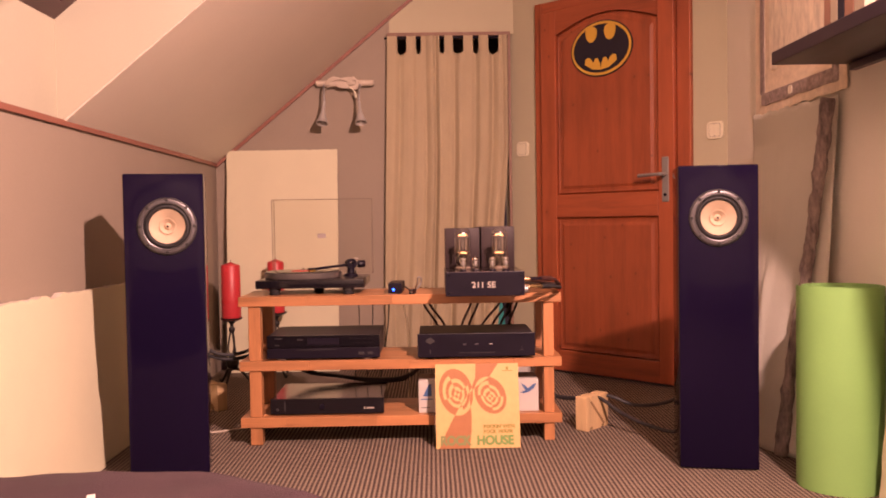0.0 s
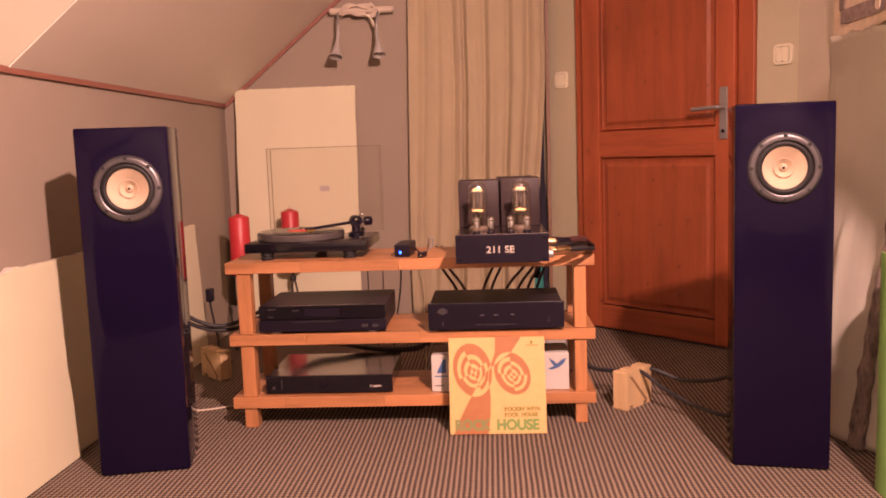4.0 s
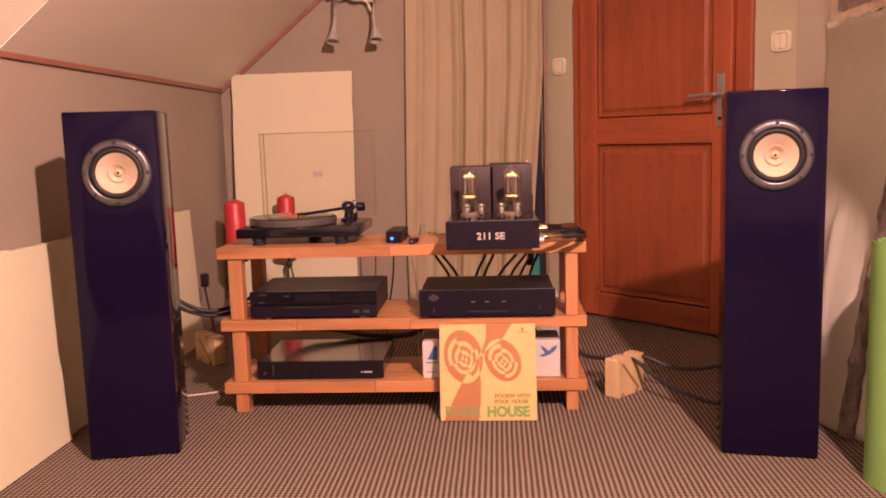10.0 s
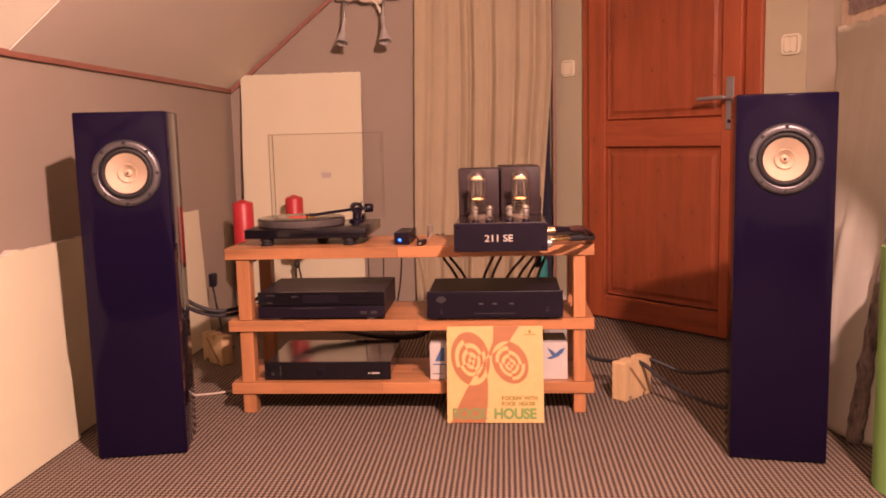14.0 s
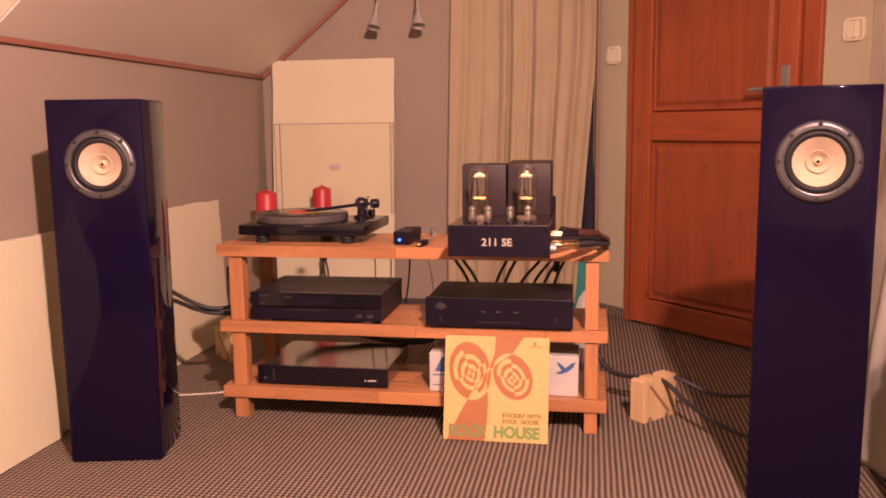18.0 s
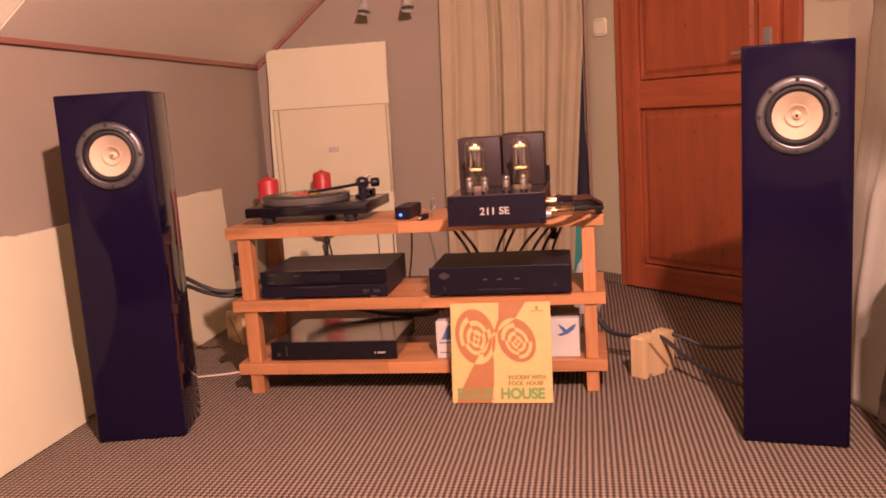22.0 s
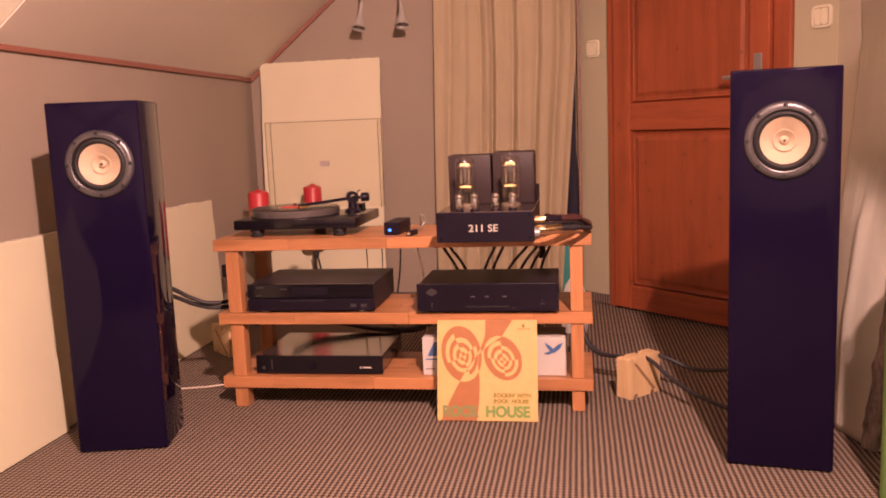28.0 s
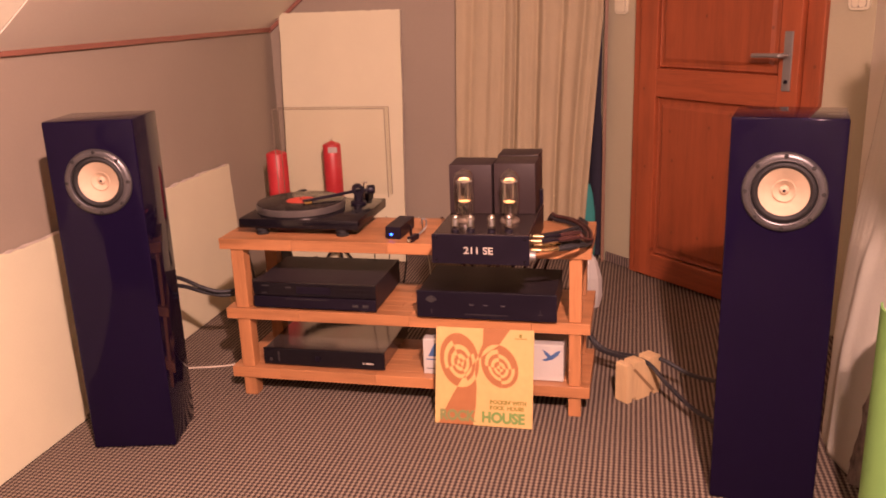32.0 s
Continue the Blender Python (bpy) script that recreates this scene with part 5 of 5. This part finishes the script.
# ---- candles on iron holders ----
def candle_holder(x, y, turn, label):
    h = thing("candle_holder", pose(x, y, 0, 0, 0, turn), label, "candle holder", "pair of candle holders")
    part("ball", lathe([(0, 0.080), (0.016, 0.082), (0.030, 0.096), (0.036, 0.115), (0.032, 0.134), (0.018, 0.148), (0.009, 0.152), (0, 0.152)], 20), IRON, h, "black iron ball", smooth=True)
    for k in range(3):
        a = 2 * math.pi * k / 3 + 0.4
        part("cage_bar", tube([(0.008 * math.cos(a), 0.008 * math.sin(a), 0.148), (0.021 * math.cos(a + 0.25), 0.021 * math.sin(a + 0.25), 0.180), (0.019 * math.cos(a + 0.6), 0.019 * math.sin(a + 0.6), 0.220), (0.007 * math.cos(a + 0.9), 0.007 * math.sin(a + 0.9), 0.285)], 0.0048, 8, 6), IRON, h, smooth=True)
    part("knob", lathe([(0, 0.272), (0.010, 0.276), (0.017, 0.290), (0.015, 0.302), (0.008, 0.310), (0.009, 0.322), (0.020, 0.336), (0, 0.338)], 20), IRON, h, smooth=True)
    part("dish", lathe([(0, 0.338), (0.030, 0.338), (0.055, 0.350), (0.058, 0.358), (0.052, 0.354), (0.028, 0.346), (0, 0.346)], 28), IRON, h, smooth=True)
    for k in range(3):
        a = 2 * math.pi * k / 3
        c, s = math.cos(a), math.sin(a)
        part("leg", tube([(0.006 * c, 0.006 * s, 0.085), (0.04 * c, 0.04 * s, 0.075), (0.075 * c, 0.075 * s, 0.03), (0.10 * c, 0.10 * s, 0.008), (0.115 * c, 0.115 * s, 0.016)], 0.007, radii=[0.009, 0.008, 0.006, 0.007, 0.005]), IRON, h, smooth=True)
    return h


def candle(x, y, height, label, fat=1.0):
    c = thing("candle", pose(x, y, 0.3465), label, "candle", "pair of red candles")
    part("wax", lathe([(0, 0), (0.047, 0), (0.048, 0.003), (0.047, height - 0.012), (0.042, height - 0.005), (0.034, height - 0.003), (0.012, height + 0.006), (0.005, height + 0.009), (0, height + 0.009)], 36, Matrix.Diagonal((fat, fat, 1, 1))), WAX, c, smooth=True)
    part("wick", tube([(0, 0, height + 0.006), (0.001, 0, height + 0.016), (0.004, 0, height + 0.022)], 0.0014, 6, 4), BLACK, c)
    part("band", lathe([(0.0482, height * 0.30), (0.0487, height * 0.33), (0.0482, height * 0.36)], 36, Matrix.Diagonal((fat, fat, 1, 1))), plain("darker_red_wax", (0.42, 0.02, 0.025), 0.5), c, smooth=True)


candle_holder(-0.905, 1.268, 20, "black wrought iron candle holder by the knee wall")
candle(-0.905, 1.268, 0.295, "thick red pillar candle, unlit, by the knee wall", 1.05)
candle_holder(-0.712, 1.510, 65, "black wrought iron candle holder before the tall board")
candle(-0.712, 1.510, 0.298, "thick red pillar candle, unlit, before the tall board", 0.96)


# ---- notched cable blocks ----
def cable_block(m, label, height=0.137):
    c = thing("cable_block", m, label, "wooden block", "notched cable blocks")
    W, D = 0.160, 0.050
    outline = [(0, 0.004), (0.004, 0), (0.026, 0), (0.029, 0.013), (0.045, 0.013), (0.048, 0), (0.110, 0), (0.113, 0.013), (0.129, 0.013), (0.132, 0), (W - 0.004, 0), (W, 0.004), (W, height - 0.004), (W - 0.004, height), (0.110, height), (0.104, height - 0.020), (0.090, height - 0.020), (0.084, height), (0.040, height + 0.001), (0.035, height - 0.012), (0.028, height - 0.012), (0.024, height), (0.004, height), (0, height - 0.004)]
    part("body", prism(outline, 0.0, D), BLOCK, c)
    part("groove", prism([(0.028, height - 0.020), (0.040, height - 0.020), (0.136, 0.014), (0.122, 0.014)], -0.0012, 0.0), plain("dark_saw_groove", (0.22, 0.13, 0.06), 0.8), c, "dark diagonal saw groove")
    return c


cable_block(Matrix.Translation((0.768, 0.121, 0)) @ Matrix.Rotation(radians(46.5), 4, "Z"), "raw pine cable block with two notches on the carpet")
cable_block(Matrix.Translation((-0.940, 0.72, 0)) @ Matrix.Rotation(radians(-42), 4, "Z"), "raw pine cable block standing by the leaning board", 0.122)


# ---- cables ----
def cable(name, points, radius, material, label, category="cable"):
    c = thing(name, pose(0, 0, 0), label, category)
    part("run", tube(points, radius, 10, 8), material, c, smooth=True)
    return c


def at_speaker(m, x, y, z):
    return tuple(m @ Vector((x, y, z)))


cable("speaker_cable", [(0.612, 0.35, 0.55), (0.614, 0.36, 0.42), (0.62, 0.37, 0.20), (0.66, 0.33, 0.115), (0.74, 0.27, 0.108), (0.83, 0.20, 0.122), (0.90, 0.12, 0.080), (0.98, 0.0, 0.055), (1.08, -0.09, 0.050), (1.15, -0.14, 0.13), at_speaker(SPK_R, 0.03, 0.228, 0.235)], 0.0075, CABLE, "thick black braided speaker cable laid over the pine block")
cable("speaker_cable", [(0.600, 0.35, 0.55), (0.600, 0.365, 0.42), (0.606, 0.38, 0.22), (0.67, 0.36, 0.105), (0.78, 0.31, 0.095), (0.873, 0.236, 0.122), (0.98, 0.18, 0.092), (1.08, 0.06, 0.13), (1.12, -0.10, 0.22), at_speaker(SPK_R, -0.03, 0.228, 0.275)], 0.0075, CABLE, "thick black braided speaker cable laid over the pine block")
cable("speaker_cable", [at_speaker(SPK_L, -0.03, 0.228, 0.430), (-0.79, -0.03, 0.438), (-0.775, 0.06, 0.405), (-0.72, 0.11, 0.356), (-0.665, 0.14, 0.332), (-0.60, 0.20, 0.334), (-0.52, 0.37, 0.36), (-0.40, 0.43, 0.38)], 0.0075, CABLE, "thick black braided speaker cable sagging to the rack")
cable("speaker_cable", [at_speaker(SPK_L, 0.03, 0.228, 0.395), (-0.77, -0.04, 0.405), (-0.77, 0.07, 0.372), (-0.72, 0.13, 0.330), (-0.66, 0.16, 0.312), (-0.60, 0.22, 0.312), (-0.53, 0.38, 0.33), (-0.36, 0.46, 0.34)], 0.0075, CABLE, "thick black braided speaker cable sagging to the rack")
cable("mains_cable", [(-1.0, 0.135, 0.006), (-0.92, 0.150, 0.006), (-0.84, 0.176, 0.006), (-0.77, 0.196, 0.006), (-0.70, 0.224, 0.006), (-0.60, 0.30, 0.006), (-0.46, 0.48, 0.006)], 0.0038, DULLCREAM, "thin white mains cable on the carpet")
CABLE_FAN = ((0.115, 0.205, -0.012), (0.135, 0.235, -0.010), (0.335, 0.270, 0.006), (0.365, 0.300, 0.006), (0.465, 0.345, 0.010), (0.495, 0.390, 0.010), (0.510, 0.430, 0.008), (0.530, 0.470, 0.004))
for x, x2, bend in CABLE_FAN:
    cable("signal_cable", [(x, 0.335, 0.572), (x, 0.350, 0.545), (x + (x2 - x) * 0.3 + bend, 0.36, 0.49), (x + (x2 - x) * 0.75 + bend, 0.350, 0.43), (x2, 0.325, 0.37)], 0.0052, REDCABLE, "dark brown signal cable hanging behind the rack")
for x, x2, r in ((-0.15, -0.17, 0.002), (-0.09, -0.12, 0.002), (-0.02, -0.06, 0.003), (0.03, 0.06, 0.0018)):
    cable("thin_wire", [(x, 0.335, 0.572), (x, 0.345, 0.53), ((x + x2) / 2 + 0.01, 0.36, 0.40), (x2, 0.37, 0.22), (x2 - 0.01, 0.40, 0.012)], r, CABLE if r > 0.0019 else WHITE, "thin wire hanging behind the rack")
for k in range(3):
    y, d = 0.362 + 0.013 * k, 0.007 * k
    cable("signal_cable", [(-0.46, y, 0.265 - d), (-0.36, y, 0.222 - d), (-0.25, y, 0.203 - d * 0.6), (-0.12, y, 0.186 - d), (0.0, y, 0.186 - d * 1.2), (0.06, y, 0.203 - d), (0.12, y, 0.24), (0.17, y, 0.29)], 0.006, CABLE, "black signal cable sagging behind the lower shelves")
GOLD = plain("worn_gold_plating", (0.55, 0.38, 0.19), 0.25, 0.9, var=0.15)
# interconnects at the amplifier's side
ic = thing("interconnect_cable", pose(0, 0, 0), "brown-red and black interconnects with silver plugs beside the amplifier", "cable")
for k, (y, z, out, fat) in enumerate(((-0.152, 0.607, 0.050, 0.0066), (-0.102, 0.607, 0.038, 0.0066), (-0.152, 0.634, 0.055, 0.0044), (-0.102, 0.634, 0.042, 0.0044))):
    part("plug", tube([(0.519, y, z), (0.545, y + 0.012, z), (0.566, y + 0.026, z - 0.001)], 0.0062 if k < 2 else 0.0045), GOLD if k < 2 else BLACK, ic, "gold-coloured plug" if k < 2 else "black plug", smooth=True)
    mat = CABLE if k < 2 else REDCABLE
    part("boot", tube([(0.564, y + 0.025, z - 0.001), (0.598, y + 0.055, z - 0.003), (0.622, y + 0.080, z - 0.006)], fat + 0.002, radii=[fat + 0.002, fat + 0.004, fat]), mat, ic, smooth=True)
    c, lift = 0.010 * (k % 2), 0.0125 * (k // 2)
    part("lead", tube([(0.620, y + 0.078, z - 0.006), (0.648 - c, -0.020 - c, 0.592 + lift), (0.650 - c, 0.060, 0.587 + lift), (0.636 - c, 0.140 - c, 0.586 + lift), (0.606 - c, 0.215 - c, 0.586 + lift), (0.562 - c * 0.5, 0.268 - c, 0.586 + lift), (0.524, 0.292 - c, 0.586 + lift), (0.503, 0.322, 0.584 + lift), (0.495 - c, 0.352, 0.550), (0.49 - c, 0.37, 0.44)], fat), mat, ic, smooth=True)
for k in range(2):
    cable("speaker_lead", [(0.495, -0.02 + 0.05 * k, 0.60), (0.55, 0.06 + 0.05 * k, 0.592), (0.605, 0.14 + 0.05 * k, 0.588), (0.625, 0.22 + 0.03 * k, 0.584), (0.60, 0.310, 0.585), (0.597 + 0.014 * k, 0.350, 0.56), (0.600 + 0.012 * k, 0.350, 0.545)], 0.006, CABLE, "black speaker lead over the shelf edge")
paper = thing("paper_sheet", pose(0.590, 1.05, 0.0), "crumpled white paper bag on the carpet behind the rack", "paper")
part("sheet", moved(lathe([(0, 0.0), (0.06, 0.0), (0.075, 0.08), (0.07, 0.20), (0.045, 0.31), (0.02, 0.355), (0, 0.36)], 9), Matrix.Diagonal((0.85, 0.5, 0.68, 1))), CARD, paper)
sock = thing("wall_socket_plug", pose(-0.985, 1.005, 0.30), "black mains plug hanging by the leaning board", "plug")
part("body", box(-0.012, 0.02, -0.02, 0.02, -0.03, 0.03, 0.006), BLACK, sock, smooth=True)
part("lead", tube([(0.0, 0, -0.025), (0.01, 0.01, -0.12), (0.03, 0.0, -0.22), (0.05, -0.05, -0.29), (0.12, -0.10, -0.293)], 0.005), CABLE, sock, smooth=True)

# ---- couch end before the viewer ----
couch = thing("couch", pose(0, 0, 0), "low couch under a dark brown throw", "couch")
bm = box(-1.03, -0.06, -3.55, -2.00, 0.05, 0.385, 0.05, segments=3)
part("base", bm, THROW, couch, smooth=True)
bm = bmesh.new()
NX, NY = 60, 60
rows = []
for i in range(NX + 1):
    row = []
    for j in range(NY + 1):
        u, v = i / NX, j / NY
        x = -1.04 + 1.13 * u
        y = -3.60 + (1.75 - 0.6 * max(0.0, x + 0.22)) * v
        edge = min(1.0, (1 - u) / 0.05, (1 - v) / 0.025)
        z = 0.388 + 0.068 * math.sqrt(max(0.0, 1 - (1 - edge) ** 2)) + 0.010 * noise.noise(Vector((x * 4, y * 4, 0))) + 0.004 * noise.noise(Vector((x * 15, y * 15, 3)))
        row.append(bm.verts.new((x, y, z)))
    rows.append(row)
for i in range(NX):
    for j in range(NY):
        bm.faces.new((rows[i][j], rows[i + 1][j], rows[i + 1][j + 1], rows[i][j + 1]))
throw = part("throw", bm, THROW, couch, "dark brown woollen throw", smooth=True)
throw.modifiers.new("thick", "SOLIDIFY").thickness = 0.012
bm, last = bmesh.new(), None
for i in range(81):
    x = -1.04 + 1.13 * i / 80
    y = -1.853 - 0.6 * max(0.0, x + 0.22)
    wave = 0.008 * math.sin(31 * x) + 0.006 * math.sin(67 * x + 1)
    col = [bm.verts.new((x, y - 0.004 + wave * k / 4, 0.392 - 0.07 * k)) for k in range(5)]
    if last:
        for k in range(4):
            bm.faces.new((last[k], col[k], col[k + 1], last[k + 1]))
    last = col
skirt = part("throw_edge", bm, THROW, couch, "hanging edge of the throw", smooth=True)
skirt.modifiers.new("thick", "SOLIDIFY").thickness = 0.008
for x in (-0.98, -0.18):
    for y in (-3.5, -2.06):
        part("leg", box(x - 0.025, x + 0.025, y - 0.025, y + 0.025, 0.0, 0.06), BLACK, couch)

tag = thing("paper_scrap", pose(-0.335, -2.007, 0.4545, 0, 0, 20), "tiny white paper scrap lying on the throw", "paper scrap")
part("scrap", box(-0.006, 0.006, -0.010, 0.010, 0.0, 0.004, 0.001, segments=1), CARD, tag)

# ---- unseen rack spotlight and added fill head above the viewer ----
lamp = thing("ceiling_spotlight", pose(0, 0, 0), "unseen black metal ceiling bar with the rack spotlight and an added fill head", "spotlight")
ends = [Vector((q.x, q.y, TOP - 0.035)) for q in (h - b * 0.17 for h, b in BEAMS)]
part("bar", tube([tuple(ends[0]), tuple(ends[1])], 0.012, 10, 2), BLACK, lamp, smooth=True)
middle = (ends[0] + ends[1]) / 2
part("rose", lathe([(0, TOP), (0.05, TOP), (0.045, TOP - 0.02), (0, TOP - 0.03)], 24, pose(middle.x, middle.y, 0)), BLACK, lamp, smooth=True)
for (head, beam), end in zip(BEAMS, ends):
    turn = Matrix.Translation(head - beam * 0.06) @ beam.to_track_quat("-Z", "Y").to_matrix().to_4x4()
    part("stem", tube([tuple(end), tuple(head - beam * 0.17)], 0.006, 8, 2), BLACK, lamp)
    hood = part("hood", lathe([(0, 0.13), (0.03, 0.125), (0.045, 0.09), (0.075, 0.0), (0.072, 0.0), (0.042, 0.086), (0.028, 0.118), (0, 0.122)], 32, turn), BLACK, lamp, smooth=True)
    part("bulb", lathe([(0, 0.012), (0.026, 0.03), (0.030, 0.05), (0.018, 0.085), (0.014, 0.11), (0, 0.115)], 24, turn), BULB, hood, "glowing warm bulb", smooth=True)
